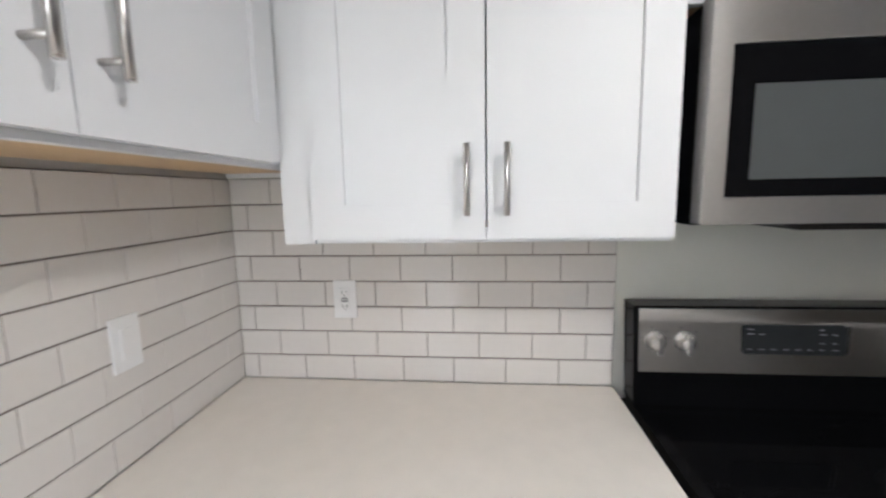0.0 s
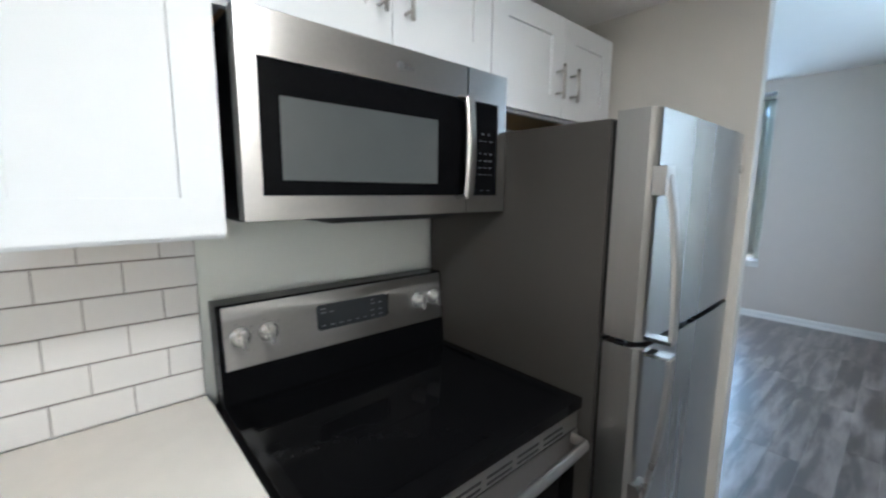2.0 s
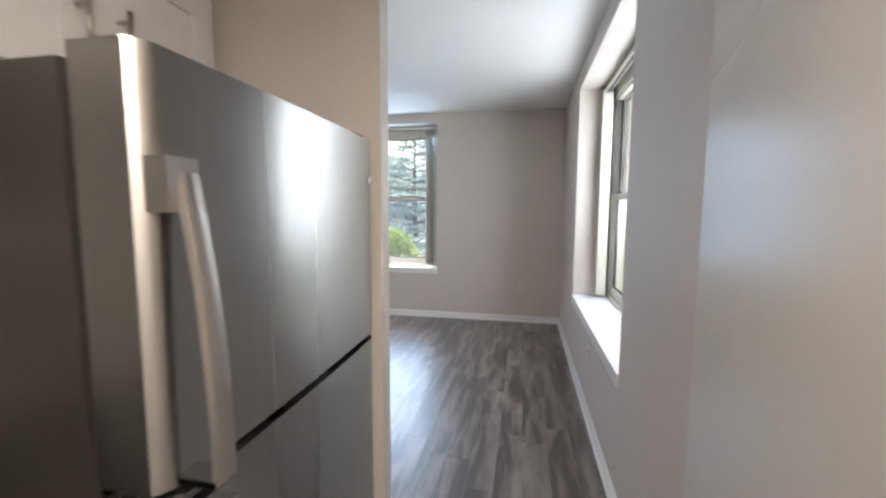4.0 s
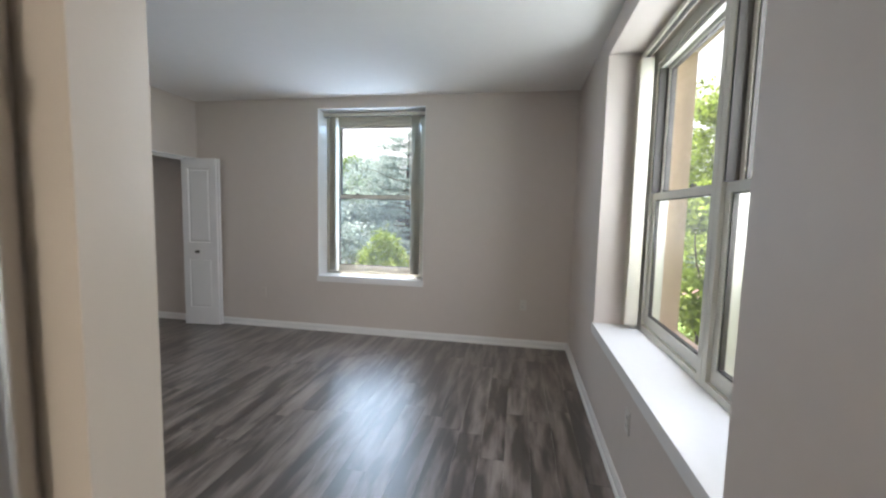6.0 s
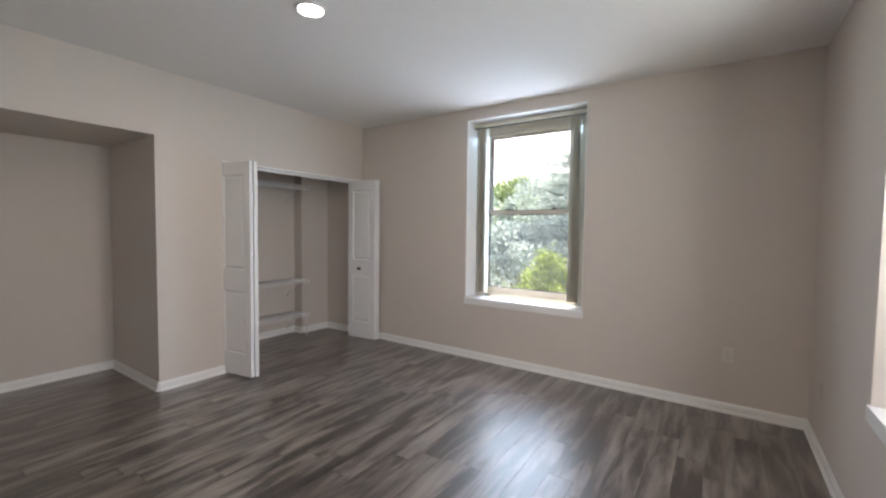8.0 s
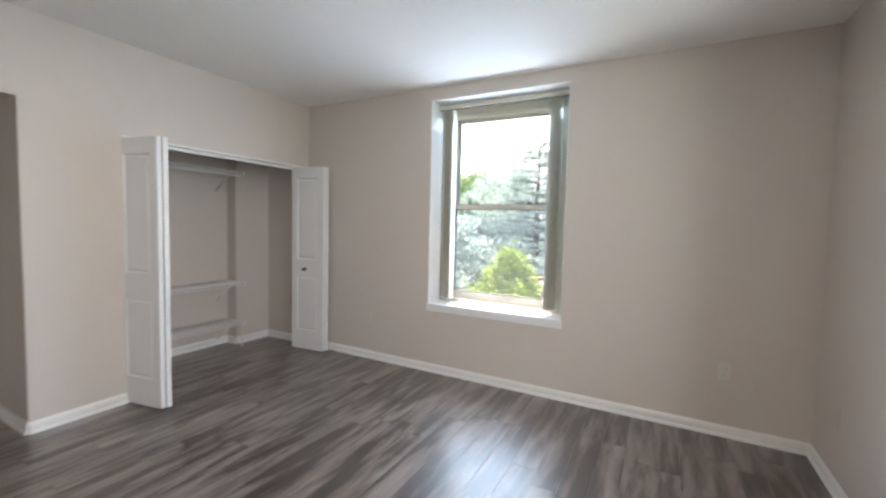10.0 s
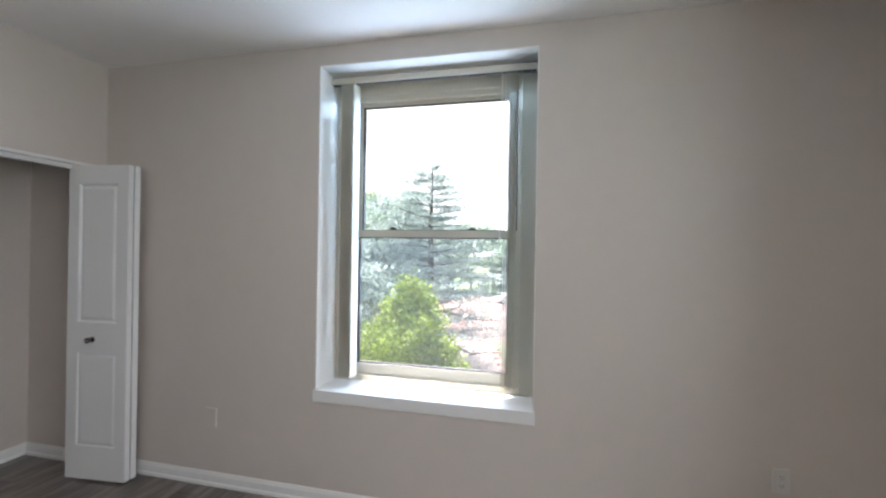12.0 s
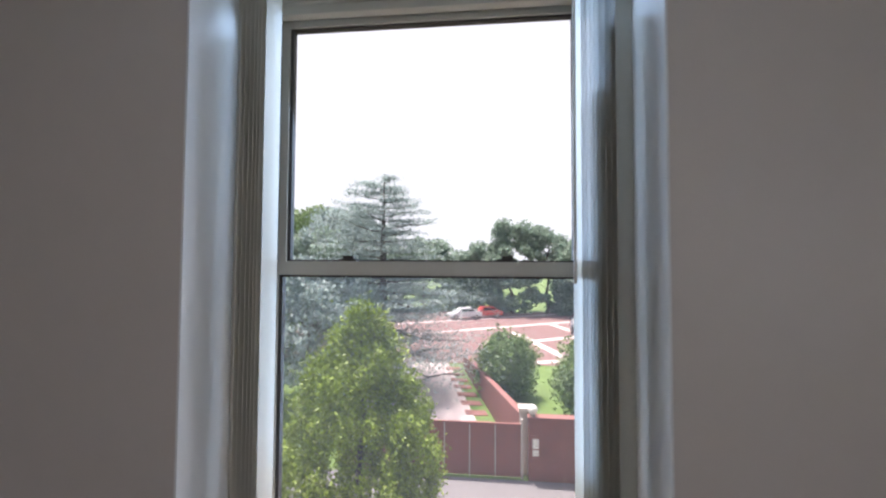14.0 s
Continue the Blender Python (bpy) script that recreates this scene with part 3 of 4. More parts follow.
# ---- outlets ----
def outlet(m, label, kind="duplex"):
    """A wall plate in the local xz plane that looks along -y."""
    t = thing("wall_outlet" if kind != "switch" else "light_switch", m, label, "outlet" if kind != "switch" else "switch")
    box("plate", (-0.035, -0.006, -0.058), (0.035, 0, 0.058), M_WALL if kind == "blank" else M_IVORY if kind == "duplex" else M_PLATE, t, bevel=0.003)
    if kind == "duplex":
        for dz in (0.020, -0.020):
            s = box("socket", (-0.016, -0.008, dz - 0.014), (0.016, -0.006, dz + 0.014), M_IVORY, t, bevel=0.002)
            boxes("slot", [((-0.008, -0.0086, dz - 0.002), (-0.006, -0.0079, dz + 0.007)), ((0.006, -0.0086, dz - 0.002), (0.008, -0.0079, dz + 0.006)), ((-0.002, -0.0086, dz - 0.010), (0.002, -0.0079, dz - 0.006))], M_DARK, s)
    elif kind == "gfci":
        s = box("socket", (-0.017, -0.009, -0.034), (0.017, -0.006, 0.034), M_PLATE, t, bevel=0.002)
        for dz in (0.021, -0.021):
            boxes("slot", [((-0.008, -0.0096, dz - 0.004), (-0.006, -0.0089, dz + 0.005)), ((0.006, -0.0096, dz - 0.004), (0.008, -0.0089, dz + 0.004)), ((-0.002, -0.0096, dz - 0.011), (0.002, -0.0089, dz - 0.008))], M_DARK, s)
        boxes("button", [((-0.010, -0.0105, 0.001), (0.010, -0.0089, 0.006)), ((-0.010, -0.0105, -0.007), (0.010, -0.0089, -0.002))], M_GREYMARK, s)
    elif kind == "switch":
        box("rocker", (-0.016, -0.010, -0.033), (0.016, -0.006, 0.033), M_PLATE, t, bevel=0.003)
    else:
        rod("screw", (0, -0.0065, 0.03), (0, -0.006, 0.03), 0.003, M_GREYMARK, t, sides=8)
    return t


outlet(pose(1.265, YF, 0.467), "white duplex wall outlet above the baseboard")
outlet(pose(-1.906, YF, 0.432), "blank wall plate painted like the wall", "blank")
outlet(pose(XR, 4.532, 0.445, 0, 0, -90), "white wall outlet under the side window")
outlet(pose(XR, 6.57, 0.42, 0, 0, -90), "blank wall plate near the room corner", "blank")
outlet(pose(0.001, 0.347, 1.176, 0, 0, 90), "white safety outlet on the tiled backsplash", "gfci")
outlet(pose(0.413, 0.001, 1.185, 0, 0, 180), "white rocker switch on the tiled backsplash", "switch")


# ---- kitchen ----
def bar_pull(m, length, parent):
    """A bar handle along z that stands out along -y."""
    h = part("handle", rod_mesh((0, -0.034, -length / 2), (0, -0.034, length / 2), 0.006), M_NICKEL, parent, "brushed nickel bar handle")
    h.matrix_basis = m
    for z in (-length / 2 + 0.022, length / 2 - 0.022):
        rod("post", (0, -0.034, z), (0, 0.0, z), 0.0045, M_NICKEL, h, sides=8)
    return h


def rod_mesh(a, b, r, sides=14):
    bm = bmesh.new()
    add_rod(bm, a, b, r, sides)
    return bm


def shaker_door(x0, x1, z0, z1, parent, handle=None, frame_w=0.072):
    """A framed door with a sunk panel; its face looks along -y at y = -0.02."""
    d = frame_part("door", (x0, x1, z0, z1), (x0 + frame_w, x1 - frame_w, z0 + frame_w, z1 - frame_w), -0.020, 0.0, M_CAB, parent, "", 0.0012, -0.011)
    if handle:
        bar_pull(pose(handle[0], -0.020, handle[1]), handle[2], d)
    return d


def wall_cabinet(name_label, m, width, z0, z1, doors, depth=0.315, filler=0.0):
    """doors: x0, x1 and handle. Local x along the front, front at y = 0, +y into the wall."""
    t = thing("wall_cabinet", m, name_label, "cabinet", "wall cabinets")
    p = 0.018
    boxes("body", [((0, 0.001, z0), (p, depth, z1)), ((width - p, 0.001, z0), (width, depth, z1)), ((p, 0.001, z1 - p), (width - p, depth, z1)), ((p, depth - 0.006, z0 + p), (width - p, depth, z1 - p))], M_CAB, t, bevel=0.001)
    box("bottom_rail", (p, 0.001, z0), (width - p, 0.019, z0 + 0.030), M_CAB, t)
    box("top_rail", (p, 0.001, z1 - 0.05), (width - p, 0.019, z1 - p), M_CAB, t)
    box("bottom_panel", (p, 0.019, z0 + 0.012), (width - p, depth - 0.006, z0 + 0.026), M_CABIN, t, "unpainted plywood underside")
    if filler:
        box("filler_strip", (0, -0.008, z0), (filler, 0.001, z1), M_CAB, t, bevel=0.001)
    for x0, x1, h in doors:
        shaker_door(x0, x1, z0 + 0.010, z1 - 0.004, t, h)
    return t


CT = 2.105
FRONT = 0.325
# local x runs along +y of the room, front looks along +x
def on_range_wall(y):
    return Matrix.Translation((FRONT, y, 0)) @ pose(0, 0, 0, 0, 0, 90)


wall_cabinet("white shaker wall cabinet above the counter", on_range_wall(0.335), 0.808, 1.385, CT,
             [(0.070, 0.4365, (0.400, 1.514, 0.140)), (0.4405, 0.806, (0.478, 1.514, 0.140))], filler=0.068)
wall_cabinet("white shaker wall cabinet above the microwave", on_range_wall(1.146), 0.758, 1.832, CT,
             [(0.003, 0.395, (0.357, 1.962, 0.125)), (0.398, 0.755, (0.436, 1.962, 0.125))])
wall_cabinet("white shaker wall cabinet above the refrigerator", on_range_wall(1.906), 0.745, 1.745, CT,
             [(0.003, 0.388, (0.348, 1.872, 0.118)), (0.391, 0.742, (0.440, 1.872, 0.118))])
# over the short leg of the counter, front along +y
wall_cabinet("white shaker wall cabinet over the short counter leg", Matrix.Translation((1.22, 0.325, 0)) @ pose(0, 0, 0, 0, 0, 180), 1.214, 1.547, CT,
             [(0.003, 0.438, (0.396, 1.692, 0.150)), (0.441, 0.872, (0.475, 1.692, 0.150))])


def base_cabinet(m, width, label):
    t = thing("base_cabinet", m, label, "cabinet", "base cabinets")
    boxes("body", [((0, 0.02, 0.10), (width, 0.595, 0.878)), ((0.0, 0.075, 0.0), (width, 0.595, 0.10))], M_CAB, t)
    n = 2
    for k in range(n):
        a, b = width * k / n + 0.002, width * (k + 1) / n - 0.002
        d = shaker_door(a, b, 0.11, 0.70, t, (b - 0.04 if k == 0 else a + 0.04, 0.60, 0.14))
        d.location.y = 0.02
        box("drawer_front", (a, 0.0, 0.705), (b, 0.02, 0.872), M_CAB, t, bevel=0.0012)
    return t


base_cabinet(Matrix.Translation((0.605, 0.605, 0)) @ pose(0, 0, 0, 0, 0, 90), 0.535, "white shaker base cabinet under the counter")
base_cabinet(Matrix.Translation((XK, 0.600, 0)) @ pose(0, 0, 0, 0, 0, 180), XK - 0.61, "white shaker base cabinet under the short counter leg")
bm = bmesh.new()
outline = ((0.0005, 0.0005), (XK - 0.001, 0.0005), (XK - 0.001, 0.635), (0.635, 0.635), (0.635, 1.146), (0.0005, 1.146))
lowv, topv = ([bm.verts.new((x, y, z)) for x, y in outline] for z in (0.880, 0.914))
bm.faces.new(lowv[::-1])
bm.faces.new(topv)
for k in range(6):
    bm.faces.new((lowv[k], lowv[(k + 1) % 6], topv[(k + 1) % 6], topv[k]))
counter = tagged(new("countertop"), "pale cream quartz countertop in an L shape", "countertop")
part("slab", bm, M_QUARTZ, counter, bevel=0.003)

M_BURNER = material("burner_print", (0.0065, 0.0065, 0.007), 0.08, spec=0.05)
M_DISPLAY = material("display_film", (0.022, 0.024, 0.026), 0.22, vary=0.05, spec=0.3)
# range: local x along +y of the room, front looks along -y local (+x room)
rng_thing = thing("electric_range", Matrix.Translation((0.0, 1.160, 0)) @ pose(0, 0, 0, 0, 0, 90), "freestanding stainless steel range with a black glass cooktop", "stove")
RW = 0.758
def rbox(name, x0, x1, d0, d1, z0, z1, mat, parent=None, label="", bevel=0.0):
    """Box of the range: d is the distance from the wall."""
    return box(name, (x0, -d1, z0), (x1, -d0, z1), mat, parent or rng_thing, label, bevel)


rbox("body", 0.0, RW, 0.03, 0.640, 0.03, 0.895, M_BLACK, label="black side panels", bevel=0.004)
frame_part("cooktop_frame", (0, RW, -0.700, -0.060), (0.028, RW - 0.028, -0.655, -0.150), 0.924, 0.895, M_BLACK, rng_thing, "glossy black cooktop rim", 0.008, flat=True)
rbox("cooktop_glass", 0.028, RW - 0.028, 0.150, 0.655, 0.900, 0.917, M_BLACKGLASS, label="black ceramic glass")
for cx, cd, r in ((0.20, 0.28, 0.085), (0.20, 0.52, 0.11), (0.56, 0.28, 0.11), (0.56, 0.52, 0.085)):
    bm = bmesh.new()
    rings = [[bm.verts.new((cx + q * math.cos(2 * math.pi * k / 40), -cd + q * math.sin(2 * math.pi * k / 40), 0.9173)) for k in range(40)] for q in (r, r - 0.002)]
    for k in range(40):
        bm.faces.new((rings[0][k], rings[0][(k + 1) % 40], rings[1][(k + 1) % 40], rings[1][k]))
    part("burner_mark", bm, M_BURNER, rng_thing, "thin grey burner rings")
# back guard with a leaning face
def leaning(name, x0, x1, z0, z1, d_bottom, d_top, thick, mat, parent, label="", bevel=0.0):
    bm = bmesh.new()
    v = [bm.verts.new(p) for x in (x0, x1) for p in ((x, -d_bottom, z0), (x, -d_top, z1), (x, -d_top + thick, z1), (x, -d_bottom + thick, z0))]
    for f in ((0, 1, 2, 3), (7, 6, 5, 4), (0, 4, 5, 1), (1, 5, 6, 2), (2, 6, 7, 3), (3, 7, 4, 0)):
        bm.faces.new([v[i] for i in f])
    return part(name, bm, mat, parent, label, bevel)


def lean_d(z):
    return 0.122 - (z - 0.924) / (1.184 - 0.924) * 0.026


leaning("back_guard", 0.0, RW, 0.924, 1.187, lean_d(0.924), lean_d(1.187), 0.07, M_BLACK, rng_thing, "black back guard", 0.006)
panel = leaning("control_panel", 0.013, RW - 0.006, 1.014, 1.180, lean_d(1.014) + 0.003, lean_d(1.180) + 0.003, 0.01, M_STEEL, rng_thing, "brushed steel control panel", 0.002)
bm = bmesh.new()
outline = [(0.266 + 0.010 * (1 - math.cos(k * math.pi / 8)), 1.066 + 0.010 * (1 - math.sin(k * math.pi / 8))) for k in range(5)]
outline += [(0.512 - x + 0.266, z) for x, z in outline[::-1]]
outline += [(x, 2.208 - z) for x, z in outline[::-1]]
front, back = ([bm.verts.new((x, -lean_d(z) - d, z)) for x, z in outline] for d in (0.007, 0.002))
bm.faces.new(front)
bm.faces.new(back[::-1])
for k in range(len(outline)):
    bm.faces.new((front[k], back[k], back[(k + 1) % len(outline)], front[(k + 1) % len(outline)]))
disp = part("display", bm, M_DISPLAY, panel, "dark grey touch display with pale legends")
boxes("display_rim", [((0.512, -lean_d(1.1) - 0.0075, 1.070), (0.519, -lean_d(1.1), 1.140))], M_CHROME, panel, bevel=0.002)
rs = random.Random(3)
for z, cells in ((1.079, (0, 1, 2, 3, 4, 5, 6, 7)), (1.096, (6, 7)), (1.118, (0, 1, 6, 7)), (1.130, (0, 6))):
    for k in cells:
        x = 0.278 + k * 0.0285
        box("legend", (x, -lean_d(z) - 0.0078, z - 0.0012), (x + 0.010 + 0.007 * rs.random(), -lean_d(z) - 0.006, z + 0.0013), M_GREYMARK, disp)
for x in (0.054, 0.126, RW - 0.113, RW - 0.043):
    z = 1.098
    d = lean_d(z) + 0.003
    bm = bmesh.new()
    for a, b, r, r2 in ((0.0, 0.007, 0.028, 0.027), (0.007, 0.012, 0.023, 0.022), (0.012, 0.026, 0.021, 0.019), (0.026, 0.030, 0.019, 0.014)):
        add_rod(bm, (x, -d - a, z - a * 0.1), (x, -d - b, z - b * 0.1), r, 24, r2)
    kn = part("knob", bm, M_KNOB, panel, "bright satin knob")
    bm = bmesh.new()
    add_box(bm, (x - 0.006, -d - 0.040, z - 0.026), (x + 0.006, -d - 0.020, z + 0.022))
    part("grip", bm, M_KNOB, kn, bevel=0.003)
    bm = bmesh.new()
    for k in range(5):
        a = math.radians(40 + 65 * k)
        add_box(bm, (x + 0.036 * math.cos(a) - 0.003, -lean_d(z) - 0.0045, z + 0.036 * math.sin(a) - 0.001), (x + 0.036 * math.cos(a) + 0.003, -lean_d(z) - 0.003, z + 0.036 * math.sin(a) + 0.001))
    part("dial_mark", bm, M_GREYMARK, panel)
# front: vent strip, door, handle, drawer
strip = rbox("vent_strip", 0.004, RW - 0.004, 0.642, 0.690, 0.835, 0.893, M_STEEL, label="brushed steel vent strip", bevel=0.004)
for k in range(6):
    x = 0.07 + k * 0.105
    for d in (0.0, 0.016):
        boxes("vent_slot", [((x, -0.6915, 0.862 - d - 0.003), (x + 0.085, -0.6885, 0.862 - d + 0.003))], M_DARK, strip)
odoor = rbox("oven_door", 0.004, RW - 0.004, 0.642, 0.690, 0.24, 0.832, M_BLACKGLASS, label="black glass oven door", bevel=0.005)
for z0, z1 in ((0.755, 0.832), (0.24, 0.28)):
    box("door_rail", (0.004, -0.694, z0), (RW - 0.004, -0.690, z1), M_STEEL, odoor, "steel door rail", bevel=0.0015)
def bow_bar(name, a, b, out, r, mat, parent, label, n=14, flat=1.6):
    """A bar that bows out between a and b and turns back at both ends."""
    a, b, out = Vector(a), Vector(b), Vector(out)
    along = (b - a).normalized()
    side = along.cross(out.normalized())
    pts = [a] + [a.lerp(b, (i + 0.35) / (n - 0.3)) + out * (0.80 + 0.20 * math.sin(math.pi * (i + 0.35) / (n - 0.3))) for i in range(n)] + [b]
    bm = bmesh.new()
    rings = []
    for i, p in enumerate(pts):
        t = (pts[min(i + 1, len(pts) - 1)] - pts[max(i - 1, 0)]).normalized()
        u = side.normalized()
        w = t.cross(u)
        rings.append([bm.verts.new(p + u * r * flat * math.cos(2 * math.pi * k / 12) + w * r * math.sin(2 * math.pi * k / 12)) for k in range(12)])
    for c, d in zip(rings, rings[1:]):
        for k in range(12):
            bm.faces.new((c[k], c[(k + 1) % 12], d[(k + 1) % 12], d[k]))
    bm.faces.new(rings[0])
    bm.faces.new(rings[-1])
    return part(name, bm, mat, parent, label, smooth=True)


bow_bar("handle", (0.03, -0.692, 0.815), (RW - 0.03, -0.692, 0.815), (0, -0.062, 0.012), 0.010, M_STEEL, odoor, "curved steel towel-bar handle")
rbox("drawer", 0.004, RW - 0.004, 0.642, 0.688, 0.06, 0.235, M_STEEL, label="steel storage drawer", bevel=0.005)

# microwave
mw = thing("microwave", Matrix.Translation((0.0, 1.163, 0)) @ pose(0, 0, 0, 0, 0, 90), "stainless steel over-the-range microwave with a dark window", "microwave")
MWW, MZ0, MZ1 = 0.757, 1.419, 1.821
box("body", (0.004, -0.352, MZ0), (MWW - 0.004, -0.002, MZ1 - 0.002), M_BLACK, mw, "black steel housing", bevel=0.003)
door = frame_part("door", (0, 0.592, MZ0 + 0.004, MZ1), (0.036, 0.5915, MZ0 + 0.052, MZ1 - 0.086), -0.396, -0.355, M_STEEL, mw, "brushed steel door", 0.0, -0.385)
box("window_surround", (0.037, -0.3945, MZ0 + 0.053), (0.591, -0.386, MZ1 - 0.087), M_BLACKGLASS, door, "black glass surround")
box("window", (0.076, -0.3958, MZ0 + 0.084), (0.486, -0.3942, MZ1 - 0.154), M_MWGLASS, door, "grey meshed window")
ctl = frame_part("control_panel", (0.596, MWW, MZ0 + 0.004, MZ1), (0.606, MWW - 0.036, MZ0 + 0.052, MZ1 - 0.086), -0.396, -0.355, M_STEEL, mw, "brushed steel control column", 0.0, -0.385)
pad = box("keypad", (0.6065, -0.3945, MZ0 + 0.053), (MWW - 0.0365, -0.386, MZ1 - 0.087), M_BLACKGLASS, ctl, "black glass keypad")
for z, n in ((1.648, 3), (1.628, 4), (1.592, 4), (1.572, 4), (1.552, 4), (1.532, 4), (1.486, 3)):
    for k in range(n):
        x = 0.622 + k * 0.088 / n
        box("legend", (x, -0.3954, z - 0.0012), (x + 0.006 + 0.006 * rs.random(), -0.3944, z + 0.0013), M_WHITEMARK, pad)
bow_bar("handle", (0.572, -0.394, MZ0 + 0.046), (0.572, -0.394, MZ1 - 0.084), (0, -0.042, 0), 0.007, M_STEEL, door, "curved steel handle", flat=2.5)
box("handle_plate", (0.552, -0.3965, MZ0 + 0.044), (0.592, -0.394, MZ0 + 0.053), M_CHROME, door)
bm = bmesh.new()
add_rod(bm, (0.368, -0.3975, MZ1 - 0.042), (0.368, -0.3955, MZ1 - 0.042), 0.011, 20)
part("badge", bm, M_CHROME, door, "small round badge")
boxes("badge_bar", [((0.383, -0.3972, MZ1 - 0.048), (0.405, -0.3958, MZ1 - 0.040))], M_CHROME, door)
bm = bmesh.new()
v = [bm.verts.new(p) for p in ((0.16, -0.36, MZ0), (0.60, -0.36, MZ0), (0.56, -0.35, MZ0 - 0.012), (0.20, -0.35, MZ0 - 0.012), (0.16, -0.02, MZ0), (0.60, -0.02, MZ0), (0.56, -0.03, MZ0 - 0.012), (0.20, -0.03, MZ0 - 0.012))]
for f in ((0, 1, 2, 3), (7, 6, 5, 4), (0, 4, 5, 1), (1, 5, 6, 2), (2, 6, 7, 3), (3, 7, 4, 0)):
    bm.faces.new([v[i] for i in f])
part("vent_tray", bm, M_DARK, mw, "black grease filter tray")

# refrigerator
FW, FY = 0.748, 1.926
fr = thing("refrigerator", Matrix.Translation((0.0, FY, 0)) @ pose(0, 0, 0, 0, 0, 90), "stainless steel top-freezer refrigerator with dark grey sides", "refrigerator")
box("body", (0, -0.728, 0.03), (FW, -0.035, 1.664), M_FRSIDE, fr, "dark grey textured side panels", bevel=0.006)
boxes("gasket", [((0.012, -0.742, 0.06), (FW - 0.012, -0.728, 1.100)), ((0.012, -0.742, 1.116), (FW - 0.012, -0.728, 1.660))], M_DARK, fr, "black rubber gasket")


def curved_door(name, z0, z1, label):
    bm = bmesh.new()
    n = 100
    prof = []
    for i in range(n + 1):
        u = i / n
        edge = min(u, 1 - u) * FW
        round_off = 0.016 * (1 - min(1, edge / 0.030)) ** 2
        prof.append((u * FW, -(0.838 + 0.006 * math.sin(math.pi * u)) + round_off))
    prof += [(FW, -0.743), (0.0, -0.743)]
    lo, hi = ([bm.verts.new((x, y, z)) for x, y in prof] for z in (z0, z1))
    for k in range(len(prof)):
        f = bm.faces.new((lo[k], lo[(k + 1) % len(prof)], hi[(k + 1) % len(prof)], hi[k]))
    bm.faces.new(lo[::-1])
    bm.faces.new(hi)
    return part(name, bm, M_STEELV, fr, label, smooth=True)


free = curved_door("freezer_door", 1.117, 1.680, "brushed steel freezer door")
fresh = curved_door("fridge_door", 0.075, 1.099, "brushed steel fridge door")


def strap_handle(door_part, z_far, z_near):
    """A flat strap that leaves the door at z_far and stands off most at z_near, by the gap between the doors."""
    up = 1 if z_far > z_near else -1
    bm = bmesh.new()
    n = 18
    rings = []
    for i in range(n + 1):
        u = i / n
        z = z_far + (z_near - z_far) * u
        out = 0.846 + 0.046 * math.sin(u * math.pi / 2) ** 0.8
        lean = 0.046 - 0.006 * u
        half, thick = 0.0185, 0.010
        rings.append([bm.verts.new((lean + a, -out - b, z)) for a, b in ((-half, 0.001), (-half + 0.002, thick - 0.001), (-half + 0.006, thick + 0.001), (half - 0.006, thick + 0.001), (half - 0.002, thick - 0.001), (half, 0.001), (half - 0.003, -0.001), (-half + 0.003, -0.001))])
    for c, d in zip(rings, rings[1:]):
        for k in range(8):
            bm.faces.new((c[k], c[(k + 1) % 8], d[(k + 1) % 8], d[k]))
    bm.faces.new(rings[0])
    bm.faces.new(rings[-1][::-1])
    h = part("handle", bm, M_NICKEL, door_part, "wide brushed steel strap handle", smooth=True)
    bm = bmesh.new()
    add_box(bm, (0.010, -0.862, min(z_far, z_far - up * 0.068)), (0.060, -0.830, max(z_far, z_far - up * 0.068)))
    part("handle_mount", bm, M_NICKEL, h, "brushed steel handle foot", bevel=0.007, segments=3)
    boxes("handle_bracket", [((0.020, -0.900, z_near - 0.005), (0.058, -0.834, z_near + 0.005))], M_CHROME, h, "bright bracket", bevel=0.003)
    return h


strap_handle(free, 1.546, 1.128)
strap_handle(fresh, 0.665, 1.088)
bm = bmesh.new()
add_rod(bm, (FW - 0.040, -0.846, 1.565), (FW - 0.040, -0.840, 1.565), 0.014, 24)
part("badge", bm, M_CHROME, free, "small round badge")
boxes("hinge_pin", [((-0.004, -0.800, 1.101), (0.020, -0.776, 1.105)), ((-0.004, -0.800, 1.111), (0.020, -0.776, 1.115))], M_CHROME, fr, bevel=0.001)
box("hinge_cover", (FW - 0.09, -0.815, 1.6805), (FW - 0.01, -0.70, 1.695), M_DARK, fr, bevel=0.004)
box("kick_grille", (0.01, -0.79, 0.005), (FW - 0.01, -0.74, 0.07), M_DARK, fr, "black kick grille")

# ---- outside ----
GZ = -5.5


def ground_material(name, colour, rough, vary, scale, bump, bump_scale):
    return material(name, colour, rough, vary=vary, scale=scale, bump=bump, bump_scale=bump_scale)


M_GRASS = ground_material("lawn", (0.10, 0.16, 0.035), 0.9, 0.35, 1.5, 0.6, 40)
M_PAVE = ground_material("brick_paving", (0.18, 0.10, 0.09), 0.85, 0.18, 2.0, 0.4, 30)
M_CONC = ground_material("concrete", (0.52, 0.43, 0.40), 0.85, 0.12, 1.2, 0.3, 30)
M_ASPH = ground_material("asphalt", (0.16, 0.15, 0.15), 0.9, 0.15, 3, 0.4, 60)
M_BRICK = ground_material("red_brick", (0.24, 0.105, 0.09), 0.9, 0.25, 5, 0.6, 25)
M_FENCE = ground_material("red_stained_wood", (0.25, 0.10, 0.08), 0.75, 0.2, 4, 0.3, 30)
M_STONE = ground_material("pale_stone", (0.5, 0.46, 0.40), 0.85, 0.12, 4, 0.3, 30)
